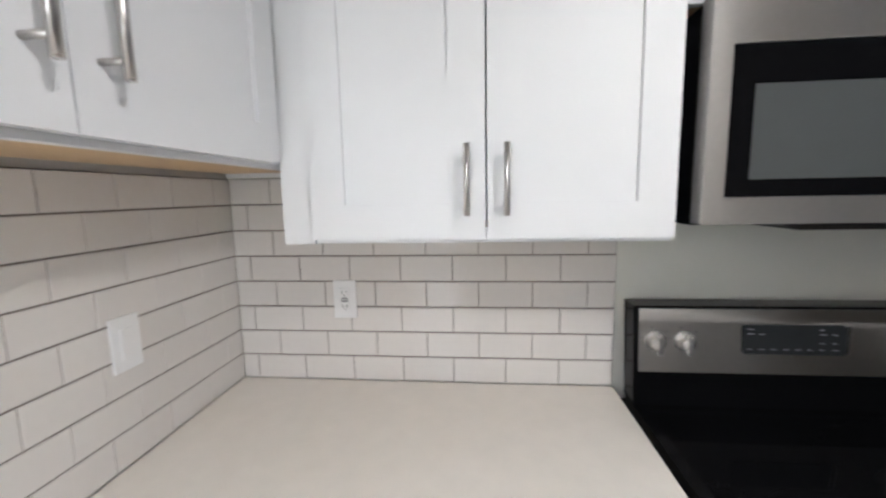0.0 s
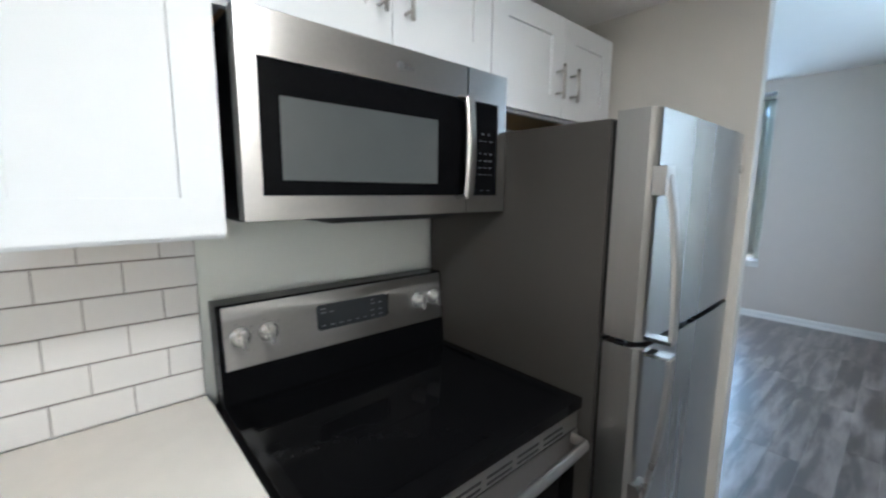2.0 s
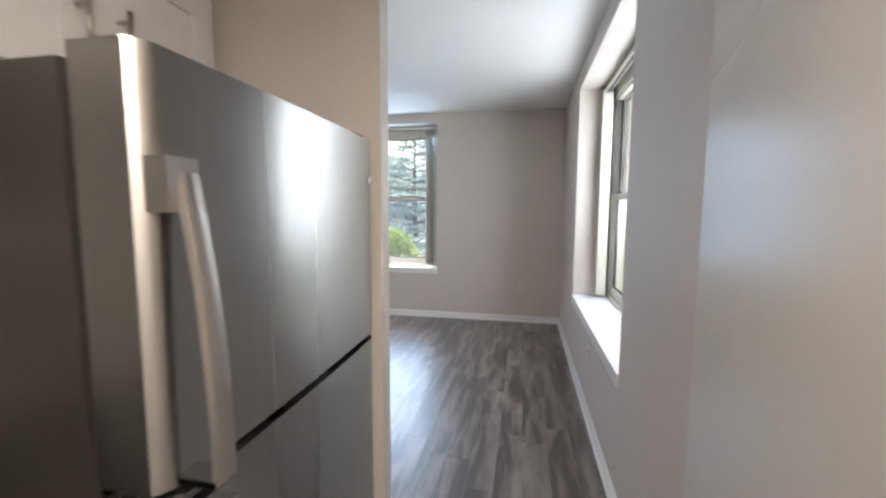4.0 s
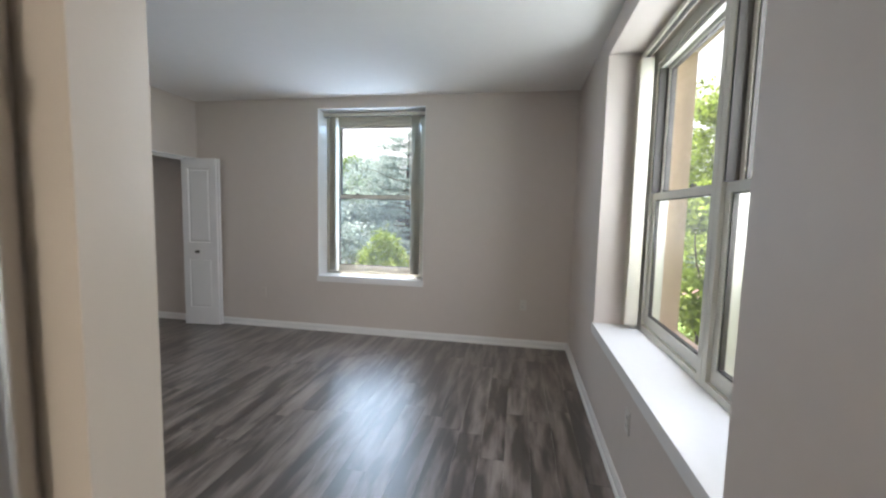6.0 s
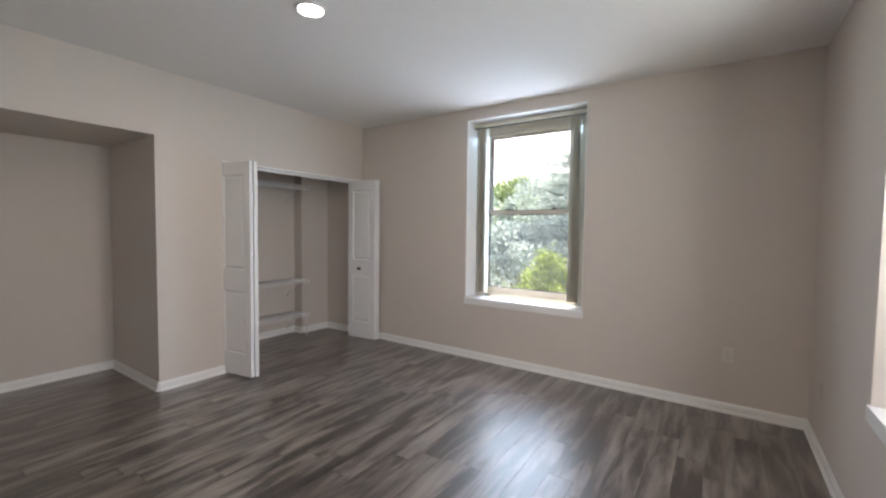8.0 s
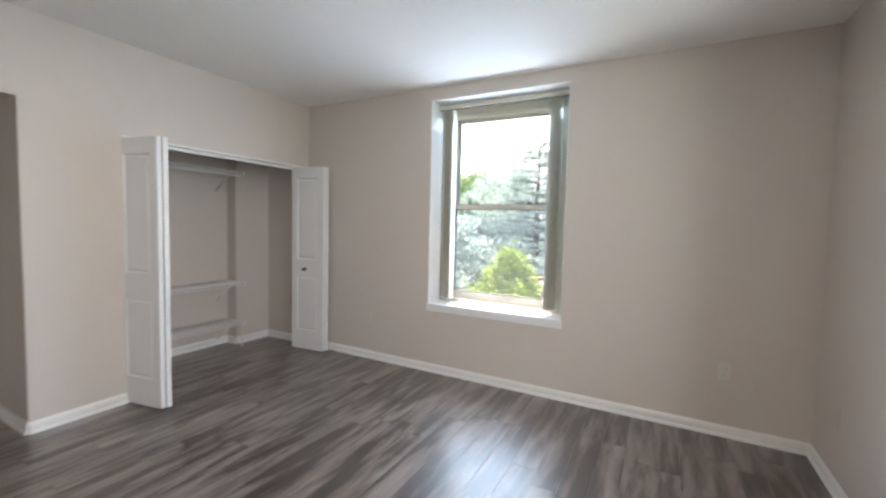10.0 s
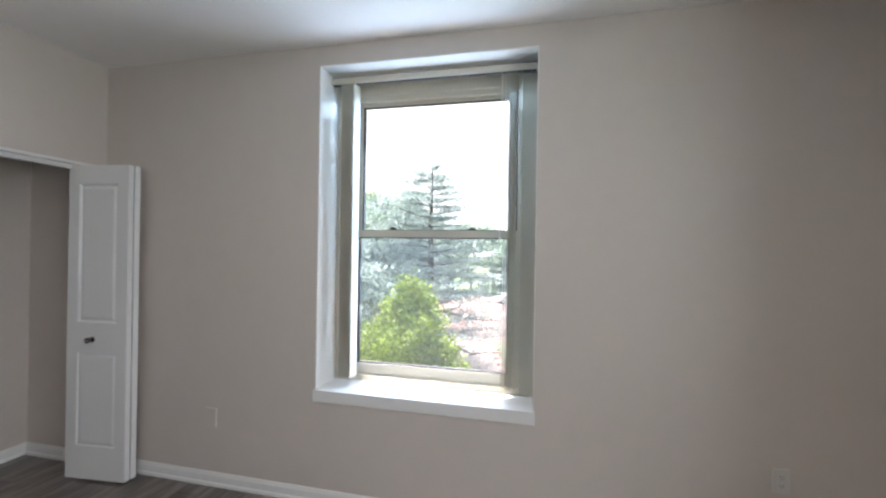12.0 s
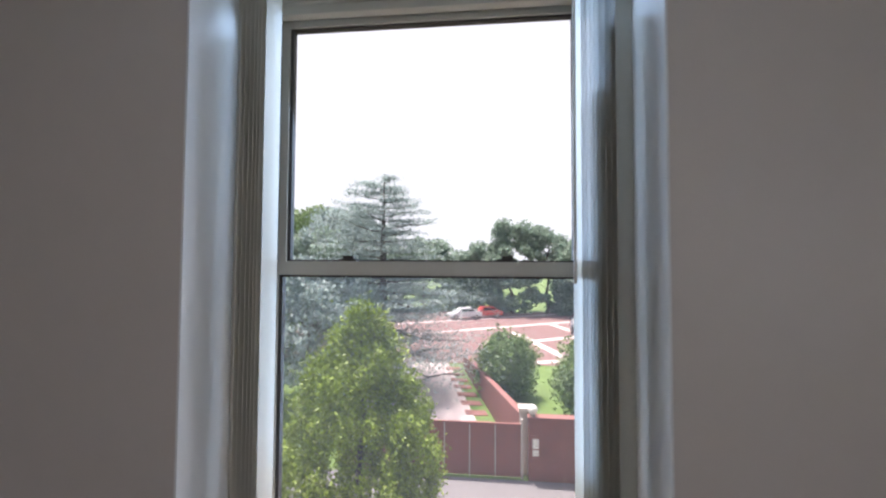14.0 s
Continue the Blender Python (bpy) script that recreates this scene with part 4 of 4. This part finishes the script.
M_GLOBE = material("globe_glass", (0.8, 0.78, 0.7), 0.3, vary=0.02)
M_BARK = material("bark", (0.085, 0.07, 0.06), 0.95, vary=0.3, scale=6, bump=0.8, bump_scale=20, stretch=(1, 1, 0.2))


def leaf_material(name, colour, spread=0.45, through=0.35):
    m = bpy.data.materials.new(name)
    m.use_nodes = True
    n, l = m.node_tree.nodes, m.node_tree.links
    b = n["Principled BSDF"]
    b.inputs["Roughness"].default_value = 0.55
    geo, rng, sc = n.new("ShaderNodeNewGeometry"), n.new("ShaderNodeMapRange"), n.new("ShaderNodeVectorMath")
    rng.inputs["To Min"].default_value, rng.inputs["To Max"].default_value = 1 - spread, 1 + spread
    sc.operation = "SCALE"
    sc.inputs[0].default_value = colour
    l.new(geo.outputs["Random Per Island"], rng.inputs["Value"])
    l.new(rng.outputs[0], sc.inputs["Scale"])
    l.new(sc.outputs[0], b.inputs["Base Color"])
    tl, mx = n.new("ShaderNodeBsdfTranslucent"), n.new("ShaderNodeMixShader")
    l.new(sc.outputs[0], tl.inputs["Color"])
    mx.inputs[0].default_value = through
    l.new(b.outputs[0], mx.inputs[1])
    l.new(tl.outputs[0], mx.inputs[2])
    l.new(mx.outputs[0], n["Material Output"].inputs["Surface"])
    return m


L_THUJA = leaf_material("thuja_leaf", (0.20, 0.28, 0.03), 0.55, 0.2)
L_CEDAR = leaf_material("cedar_leaf", (0.28, 0.35, 0.33), 0.4, 0.55)
L_BROAD = leaf_material("broad_leaf", (0.24, 0.32, 0.06), 0.55, 0.5)
L_HAZED = leaf_material("hazed_leaf", (0.23, 0.31, 0.23), 0.35, 0.6)
L_BUSH = leaf_material("shrub_leaf", (0.17, 0.25, 0.09), 0.45)


def leaf_mesh(name, points, size, mat, parent, rnd, flat=0.0, label="", aspect=1.9):
    """Small folded leaves at the points, each turned its own way."""
    p = np.asarray(points, dtype=float)
    n = len(p)
    a = rnd.normal(size=(n, 3))
    a[:, 2] *= (1 - flat)
    a /= np.linalg.norm(a, axis=1)[:, None] + 1e-9
    b = np.cross(a, rnd.normal(size=(n, 3)) * (1 - flat) + np.array((0, 0, 3.0 * flat)))
    b /= np.linalg.norm(b, axis=1)[:, None] + 1e-9
    s = size * rnd.uniform(0.6, 1.35, size=(n, 1))
    verts = np.stack([p - a * s, p + b * s / aspect, p + a * s, p - b * s / aspect], axis=1).reshape(-1, 3)
    me = bpy.data.meshes.new(name)
    me.from_pydata(verts.tolist(), [], (np.arange(n * 4).reshape(-1, 4)).tolist())
    me.materials.append(mat)
    ob = new(name, me)
    ob.parent = parent
    if label:
        ob["label"] = label
    return ob


def limb(bm, a, b, r0, r1, rnd, steps=5, wobble=0.06):
    a, b = Vector(a), Vector(b)
    last, lr = a, r0
    for k in range(1, steps + 1):
        q = a.lerp(b, k / steps) + Vector(rnd.normal(size=3) * wobble * (b - a).length * (k < steps) * 0.4)
        r = r0 + (r1 - r0) * k / steps
        add_rod(bm, last, q, lr, 8, r)
        last, lr = q, r


def broad_tree(x, y, height, spread, leaves, size, leaf, seed, label, base=GZ, low=0.25, group=""):
    rnd = np.random.default_rng(seed)
    t = thing("tree", pose(x, y, base), label, "tree", group)
    bm = bmesh.new()
    limb(bm, (0, 0, 0), (0.1 * spread * rnd.normal(), 0.1 * spread * rnd.normal(), height * 0.75), 0.035 * height * 0.6, 0.012 * height * 0.4, rnd, 7, 0.05)
    clumps = []
    for k in range(int(30 + spread * 6)):
        z = height * (low + (0.97 - low) * rnd.random() ** 0.8)
        rel = (z / height - low) / (1 - low)
        rad = spread * (0.35 + 0.65 * math.sin(math.pi * min(1, 0.18 + 0.8 * rel))) * rnd.uniform(0.45, 1.0)
        ang = rnd.uniform(0, 2 * math.pi)
        c = np.array((rad * math.cos(ang), rad * math.sin(ang), z))
        clumps.append((c, spread * rnd.uniform(0.14, 0.30)))
        if k % 3 == 0:
            limb(bm, (0, 0, z * 0.7), tuple(c), 0.012 * height * 0.3, 0.01, rnd, 4)
    part("trunk", bm, M_BARK, t, "grey-brown bark")
    pts = []
    per = leaves // len(clumps)
    for c, r in clumps:
        d = rnd.normal(size=(per, 3))
        d /= np.linalg.norm(d, axis=1)[:, None]
        pts.append(c + d * r * rnd.uniform(0.4, 1.05, size=(per, 1)) * np.array((1.15, 1.15, 0.8)))
    leaf_mesh("crown", np.concatenate(pts), size, leaf, t, rnd)
    return t


def thuja(x, y, height, radius, leaves, seed, label):
    rnd = np.random.default_rng(seed)
    t = thing("conical_evergreen", pose(x, y, GZ), label, "tree")
    bm = bmesh.new()
    limb(bm, (0, 0, 0), (0, 0, height * 0.93), 0.11, 0.02, rnd, 6, 0.02)
    part("trunk", bm, M_BARK, t)
    pts = []
    for k in range(420):
        u = rnd.random() ** 0.75
        z = height * (0.03 + 0.95 * (1 - u))
        rr = min(radius * u ** 0.62, 0.66 * radius) * (1 - 0.25 * max(0, u - 0.85) / 0.15) * rnd.choice((0.55, 0.78, 0.92, 1.02, 1.16)) * rnd.uniform(0.92, 1.05)
        ang = rnd.uniform(0, 2 * math.pi)
        n = leaves // 420
        plume = np.array((rr * math.cos(ang), rr * math.sin(ang), z)) + rnd.normal(size=(n, 3)) * np.array((0.10, 0.10, 0.17)) * rnd.uniform(0.7, 1.3) + np.array((math.cos(ang) * 0.05, math.sin(ang) * 0.05, 0.05))
        pts.append(plume)
    leaf_mesh("foliage", np.concatenate(pts), 0.048, L_THUJA, t, rnd, aspect=2.4)
    return t


def cedar(x, y, height, reach, leaves, seed, label):
    """A layered conifer: level boughs with flat sprays."""
    rnd = np.random.default_rng(seed)
    t = thing("cedar_tree", pose(x, y, GZ), label, "tree")
    bm = bmesh.new()
    limb(bm, (0, 0, 0), (0.15, 0, height), 0.34, 0.04, rnd, 10, 0.01)
    pts = []
    boughs = 74
    for k in range(boughs):
        u = k / boughs
        z = height * (0.12 + 0.87 * u)
        length = reach * (1.0 - u) ** 0.55 * rnd.uniform(0.55, 1.10) + 0.45
        ang = k * 2.4 + rnd.uniform(-0.4, 0.4)
        tip = np.array((length * math.cos(ang), length * math.sin(ang), z + length * rnd.uniform(-0.06, 0.10)))
        limb(bm, (0.15 * u, 0, z - 0.25), tuple(tip), 0.075 * (1 - u) + 0.02, 0.012, rnd, 4)
        n = int(leaves / boughs * (1.45 - 0.9 * u))
        s = rnd.uniform(0.22, 1.06, size=(n, 1))
        side = np.array((-math.sin(ang), math.cos(ang), 0))
        pts.append(np.array((0, 0, z - 0.15)) * (1 - s) + tip * s + side * rnd.normal(size=(n, 1)) * length * 0.30 * (0.35 + s) + rnd.normal(size=(n, 3)) * np.array((0.14, 0.14, 0.07)))
    part("trunk", bm, M_BARK, t, "dark trunk and level boughs")
    leaf_mesh("sprays", np.concatenate(pts), 0.090, L_CEDAR, t, rnd, flat=0.5, aspect=3.0)
    return t


def slab_ground(name, pts, z, mat, label, category):
    bm = bmesh.new()
    lo, hi = ([bm.verts.new((x, y, h)) for x, y in pts] for h in (GZ - 0.05, z))
    bm.faces.new(hi)
    for k in range(len(pts)):
        bm.faces.new((lo[k], lo[(k + 1) % len(pts)], hi[(k + 1) % len(pts)], hi[k]))
    return structure(part(name, bm, mat), label, category)


bm = bmesh.new()
bm.faces.new([bm.verts.new(p) for p in ((-900, -900, GZ), (900, -900, GZ), (900, 1500, GZ), (-900, 1500, GZ))])
M_SKYGLOW = bpy.data.materials.new("glowing_sky")
M_SKYGLOW.use_nodes = True
M_SKYGLOW.node_tree.nodes["Principled BSDF"].inputs["Base Color"].default_value = (0, 0, 0, 1)
M_SKYGLOW.node_tree.nodes["Principled BSDF"].inputs["Emission Color"].default_value = (0.93, 0.97, 1.0, 1)
M_SKYGLOW.node_tree.nodes["Principled BSDF"].inputs["Emission Strength"].default_value = 0.56


def haze():
    """A glowing ring far behind the trees that stands in for the bright white sky."""
    bm = bmesh.new()
    rings = [[bm.verts.new((420 * math.cos(k * math.pi / 24), 420 * math.sin(k * math.pi / 24), z)) for k in range(48)] for z in (GZ - 1, 330)]
    for k in range(48):
        bm.faces.new((rings[0][k], rings[0][(k + 1) % 48], rings[1][(k + 1) % 48], rings[1][k]))
    return structure(part("backdrop", bm, M_SKYGLOW, smooth=True), "glowing white backdrop that stands in for the bright sky", "sky")


structure(part("ground", bm, M_GRASS), "sunlit green lawn reaching to the horizon", "ground")
haze()
slab_ground("yard", ((-9, 8.2), (14, 8.2), (14, 19.8), (-9, 19.8)), GZ + 0.02, M_ASPH, "grey asphalt yard before the gate", "pavement")
slab_ground("driveway", ((-5.6, 20.3), (0.2, 20.3), (-2.9, 35.4), (-7.6, 35.4)), GZ + 0.03, M_CONC, "pale pinkish concrete driveway", "road")
slab_ground("parking_lot", ((-18, 35.5), (26, 35.5), (40, 70), (-24, 66)), GZ + 0.03, M_PAVE, "red brick-paved parking lot", "road")
for k, (x0, y0, x1, y1, w) in enumerate(((-10, 45.4, 22, 65.5, 0.9), (-14, 51.5, 20, 72, 0.9), (0.4, 42.3, 24, 57.0, 0.9), (1.4, 35.8, 18, 40.5, 0.8), (2.6, 49.5, 6.4, 36.0, 0.8), (7.2, 56.5, 13.0, 38.0, 0.8))):
    dx, dy = x1 - x0, y1 - y0
    ln = math.hypot(dx, dy)
    nx, ny = -dy / ln * w / 2, dx / ln * w / 2
    slab_ground("paving_band", ((x0 - nx, y0 - ny), (x1 - nx, y1 - ny), (x1 + nx, y1 + ny), (x0 + nx, y0 + ny)), GZ + 0.036 + 0.004 * (k > 3), M_CONC, "pale concrete band across the paving", "road")
for k in range(10):
    y = 21.4 + k * 1.35
    x = 0.62 - 0.212 * (y - 20.3)
    slab_ground("brick_step", ((x - 0.72, y), (x + 0.30, y), (x + 0.17, y + 0.62), (x - 0.85, y + 0.62)), GZ + 0.045, M_BRICK, "red brick strip beside the driveway", "pavement")

gate = thing("gate", pose(0, 20.0, GZ), "red-brown stained wooden gate with slim metal posts", "gate")
for k in range(7):
    x = -5.14 + k * 0.86
    boxes("panel", [((x + 0.012, -0.02, 0.10), (x + 0.848, 0.02, 1.74))], M_FENCE, gate, bevel=0.004)
    box("post", (x - 0.018, -0.045, 0.0), (x + 0.012, -0.015, 1.78), M_STONE, gate, "pale metal post", bevel=0.003)
boxes("rail", [((-5.14, -0.05, 1.74), (0.88, 0.03, 1.80)), ((-5.14, -0.05, 0.05), (0.88, 0.03, 0.10))], M_FENCE, gate, bevel=0.004)
box("post", (0.88, -0.06, 0.0), (0.95, 0.04, 1.95), M_STONE, gate, "pale metal end post", bevel=0.004)
bwall = thing("brick_wall", None, "red brick garden wall that steps up towards the gate", "wall")
bm = bmesh.new()
v = [bm.verts.new(p) for h in (0.0, 1.0) for p in ((1.00, 20.75, GZ + 1.75 * h), (1.28, 20.75, GZ + 1.75 * h), (-1.52, 34.2, GZ + 0.95 * h), (-1.80, 34.2, GZ + 0.95 * h))]
for f in ((0, 1, 2, 3), (7, 6, 5, 4), (0, 4, 5, 1), (1, 5, 6, 2), (2, 6, 7, 3), (3, 7, 4, 0)):
    bm.faces.new([v[i] for i in f])
part("masonry", bm, M_BRICK, bwall)
fwall = thing("brick_wall", pose(0, 20.0, GZ), "red brick front wall beside the gate", "wall")
box("masonry", (1.12, -0.15, 0), (12.0, 0.15, 2.0), M_BRICK, fwall)
box("coping", (1.09, -0.19, 2.0), (12.05, 0.19, 2.08), M_BRICK, fwall, bevel=0.01)
sign = thing("notice_sign", pose(1.34, 19.83, GZ + 1.05), "small pale notice board on the brick wall", "sign")
box("board", (-0.14, -0.02, -0.30), (0.14, 0, 0.45), M_FENCE, sign, bevel=0.004)
boxes("sheet", [((-0.10, -0.024, 0.02), (0.10, -0.020, 0.34)), ((-0.10, -0.024, -0.22), (0.10, -0.020, -0.02))], M_GLOBE, sign)
pillar = thing("coping_pillar", pose(1.08, 20.42, GZ), "pale stone pillar standing in for the side wall's curved coping", "pillar")
bm = bmesh.new()
add_box(bm, (-0.20, -0.20, 0), (0.20, 0.20, 2.12))
part("shaft", bm, M_STONE, pillar, bevel=0.05)
box("cap", (-0.25, -0.25, 2.12), (0.25, 0.25, 2.24), M_STONE, pillar, bevel=0.04)
globe = thing("globe_lamp", pose(1.27, 20.0, GZ + 2.08), "cream glass globe lamp on the brick wall", "lamp")
bm = bmesh.new()
add_rod(bm, (0, 0, 0), (0, 0, 0.06), 0.10, 16, 0.07)
part("base", bm, M_STONE, globe)
bm = bmesh.new()
bmesh.ops.create_uvsphere(bm, u_segments=20, v_segments=12, radius=0.16, matrix=Matrix.Translation((0, 0, 0.20)))
part("globe", bm, M_GLOBE, globe, smooth=True)

thuja(-3.0, 14.6, 6.15, 2.25, 92000, 5, "bright green conical evergreen in the sun")
cedar(-6.3, 29.0, 12.25, 5.6, 62000, 8, "grey-green layered cedar with level boughs")
broad_tree(-14.0, 34.0, 9.6, 4.6, 12000, 0.16, L_HAZED, 21, "green broadleaf tree beyond the cedar", group="trees beyond the drive")
broad_tree(-9.0, 26.0, 7.2, 3.6, 12000, 0.13, L_CEDAR, 22, "grey-green tree beside the cedar", group="trees beyond the drive")
broad_tree(-11.5, 38.0, 11.5, 4.5, 14000, 0.16, L_CEDAR, 27, "pale grey-green tree behind the cedar", group="trees beyond the drive")
broad_tree(-17.0, 45.0, 12.5, 5.0, 12000, 0.2, L_BUSH, 28, "green broadleaf tree behind the cedar", group="trees beyond the drive")
broad_tree(-13.0, 24.0, 6.5, 3.2, 9000, 0.13, L_BUSH, 25, "green tree at the edge of the lawn", group="trees beyond the drive")


def shrub(x, y, height, spread, leaves, leaf, seed, label, size=0.10):
    rnd = np.random.default_rng(seed)
    t = thing("shrub", pose(x, y, GZ), label, "shrub")
    bm = bmesh.new()
    pts = []
    for k in range(46):
        d = rnd.normal(size=3)
        d /= np.linalg.norm(d)
        c = np.array((d[0] * spread * 0.8, d[1] * spread * 0.8, height * (0.52 + 0.40 * d[2]))) * np.array((1, 1, 1)) * rnd.uniform(0.75, 1.05)
        if k % 3 == 0:
            limb(bm, (0, 0, 0), tuple(c), 0.03, 0.008, rnd, 3)
        n = leaves // 46
        q = rnd.normal(size=(n, 3))
        pts.append(c + q * spread * 0.16)
    part("stems", bm, M_BARK, t)
    leaf_mesh("leaves", np.concatenate(pts), size, leaf, t, rnd)
    return t


shrub(0.75, 28.6, 3.45, 1.75, 14000, L_BUSH, 31, "round green shrub behind the brick wall")
shrub(4.7, 25.0, 4.2, 1.9, 12000, L_BUSH, 32, "tall green shrub beside the lawn")
for k, (x, y, h, s) in enumerate(((-0.5, 68, 10.6, 4.4), (3.6, 66, 13.4, 4.6), (8.6, 66, 12.6, 4.6), (12.8, 66, 12.2, 4.6), (17, 64, 12.0, 5.2), (24, 65, 12, 5.5), (-3.5, 70, 9.2, 4.6), (-10, 72, 11, 5.4), (-18, 70, 12.0, 5.6), (-26, 66, 12, 5.8), (33, 62, 12, 6))):
    broad_tree(x, y, h, s, 10000, 0.26, L_HAZED, 40 + k, "dark green tree at the far side of the parking lot", low=0.01, group="far trees")
broad_tree(10.6, 44, 13.0, 3.2, 10000, 0.2, L_HAZED, 60, "tall dark tree beside the parking lot", low=0.2, group="far trees")

# trees outside the side window
for k, (x, y, h, s, n, lf) in enumerate(((5.4, 12.6, 7.8, 2.4, 20000, L_BROAD), (6.2, 9.2, 7.0, 2.1, 22000, L_BROAD), (8.0, 17.5, 11.4, 3.4, 20000, L_BROAD), (9.4, 13.2, 13.4, 3.4, 9000, L_BROAD), (8.6, 4.0, 8.0, 2.8, 15000, L_BROAD), (12.0, 9.0, 11.5, 3.4, 9000, L_BUSH),
                                          (15.0, 21.0, 12.6, 4.4, 16000, L_BUSH), (6.2, 0.5, 7.5, 2.4, 9000, L_BROAD), (18.0, 30.0, 11.0, 5.0, 12000, L_HAZED))):
    broad_tree(x, y, h, s, int(n * 1.5), 0.075 if x < 10 else 0.11, lf, 70 + k, "sunlit green broadleaf tree close to the house", low=0.05, group="trees by the house")


# far parked cars
def car(x, y, turn, colour, label):
    t = thing("car", pose(x, y, GZ + 0.04, 0, 0, turn), label, "car", "parked cars")
    paint = material("car_paint", colour, 0.25, vary=0.02, coat=0.5)
    bm = bmesh.new()
    prof = ((-2.1, 0.35), (-2.15, 0.75), (-1.2, 0.92), (-0.6, 1.42), (0.9, 1.45), (1.6, 0.98), (2.1, 0.90), (2.15, 0.40))
    a, b = ([bm.verts.new((px, py * (0.8 if pz > 1.2 else 0.9), pz)) for px, pz in prof] for py in (-1, 1))
    for k in range(8):
        bm.faces.new((a[k], a[(k + 1) % 8], b[(k + 1) % 8], b[k]))
    bm.faces.new(a)
    bm.faces.new(b[::-1])
    part("body", bm, paint, t, bevel=0.05)
    boxes("side_window", [((-0.55, -0.885, 0.98), (1.1, 0.885, 1.32))], M_BLACKGLASS, t, bevel=0.02)
    for px in (-1.35, 1.35):
        for py in (-0.80, 0.80):
            w = rod("wheel", (px, py - 0.1, 0.32), (px, py + 0.1, 0.32), 0.32, M_DARK, t, sides=18)
            rod("rim", (px, py - 0.105, 0.32), (px, py + 0.105, 0.32), 0.18, M_NICKEL, w, sides=14)
    return t


car(-3.0, 59.0, 20, (0.7, 0.7, 0.7), "white car parked far across the lot")
car(-0.2, 61.0, 15, (0.45, 0.06, 0.05), "red car parked far across the lot")
car(9.6, 50.5, 80, (0.06, 0.06, 0.07), "dark car parked beside the lot")

# ---- tiles of the backsplash ----
def tile_mesh(w, h, cache={}):
    """A glazed tile in the local xz plane, its face at y = -0.009."""
    key = (round(w, 4), round(h, 4))
    if key not in cache:
        bm = bmesh.new()
        a, c = 0.0015, 0.0085
        loops = [[bm.verts.new(p) for p in ((i, y, i), (w - i, y, i), (w - i, y, h - i), (i, y, h - i))] for i, y in ((0, 0), (0, -c + 0.002), (a, -c))]
        for l0, l1 in zip(loops, loops[1:]):
            for k in range(4):
                bm.faces.new((l0[k], l0[(k + 1) % 4], l1[(k + 1) % 4], l1[k]))
        bm.faces.new(loops[-1])
        bmesh.ops.recalc_face_normals(bm, faces=bm.faces[:])
        me = bpy.data.meshes.new("tile")
        bm.to_mesh(me)
        bm.free()
        me.materials.append(M_TILE)
        cache[key] = me
    return cache[key]


def backsplash(name, m, length, rows, offsets, label, skip=()):
    """Running bond of tiles along local x; the plane of the tile faces is y = -0.0085."""
    t = tagged(box(name, (0, -0.0055, 0.0), (length, -0.0005, rows * TZ), M_GROUT), label, "backsplash", kind="structure")
    t.matrix_basis = m
    rnd = random.Random(11)
    for r in range(rows):
        x = offsets[r % 2] - TX
        while x < length - 0.004:
            a, b = max(x, 0) + 0.0010, min(x + TX, length) - 0.0010
            if b - a > 0.012 and not any(k0 < (a + b) / 2 < k1 and r >= kr for k0, k1, kr in skip):
                o = new("tile", tile_mesh(b - a, TZ - 0.0034))
                o.parent = t
                o.matrix_basis = pose(a, rnd.uniform(-0.0003, 0.0003), r * TZ + 0.0017, rnd.uniform(-0.12, 0.12), 0, 0)
            x += TX
    return t


TX, TZ = 0.1565, 0.0788
backsplash("backsplash_range", Matrix.Translation((-0.0095, 0.0, 0.9145)) @ pose(0, 0, 0, 0, 0, 90), 1.144, 8, (0.050, 0.127), "cream glazed subway tiles with grout darkened by painted-in joint shade", skip=((0.34, 2.0, 6),))
backsplash("backsplash_end", Matrix.Translation((1.24, -0.0095, 0.9145)) @ pose(0, 0, 0, 0, 0, 180), 1.2485, 8, (1.24 - 0.464 - 4 * TX, 1.24 - 0.5425 - 4 * TX), "cream glazed subway tiles with grout darkened by painted-in joint shade")

# ---- planks of the floor ----
PW, PL = 0.152, 1.22


def plank_mesh(w, ln, cache={}):
    key = (round(w, 3), round(ln, 3))
    if key not in cache:
        bm = bmesh.new()
        e = 0.0005
        loops = [[bm.verts.new((x0, y0, z)) for x0, y0 in ((i, i), (w - i, i), (w - i, ln - i), (i, ln - i))] for i, z in ((0, -0.013), (0, -e), (e, 0))]
        for l0, l1 in zip(loops, loops[1:]):
            for k in range(4):
                bm.faces.new((l0[k], l0[(k + 1) % 4], l1[(k + 1) % 4], l1[k]))
        bm.faces.new(loops[-1])
        me = bpy.data.meshes.new("plank")
        bm.to_mesh(me)
        bm.free()
        me.materials.append(M_PLANK)
        cache[key] = me
    return cache[key]


rnd = random.Random(4)
starts = {}
for x0, x1, y0, y1 in ((XL, XR, YP0, YF), (AX, XL, AY0, AY1), (CX, XL, CY0 - 0.1, YF), (0.60, XR + 0.03, 0.02, YP0)):
    c0, c1 = math.floor((x0 - XR) / PW), math.ceil((x1 - XR) / PW)
    for c in range(c0, c1):
        a, b = max(x0, XR + c * PW), min(x1, XR + (c + 1) * PW)
        if b - a < 0.01:
            continue
        if c not in starts:
            starts[c] = -rnd.random() * PL
        y = starts[c]
        while y < y1:
            s, e = max(y, y0), min(y + PL, y1)
            if e - s > 0.02:
                o = new("plank", plank_mesh(b - a - 0.0006, e - s - 0.0006))
                o.parent = floor
                o.location = (a + 0.0003, s + 0.0003, 0)
            y += PL
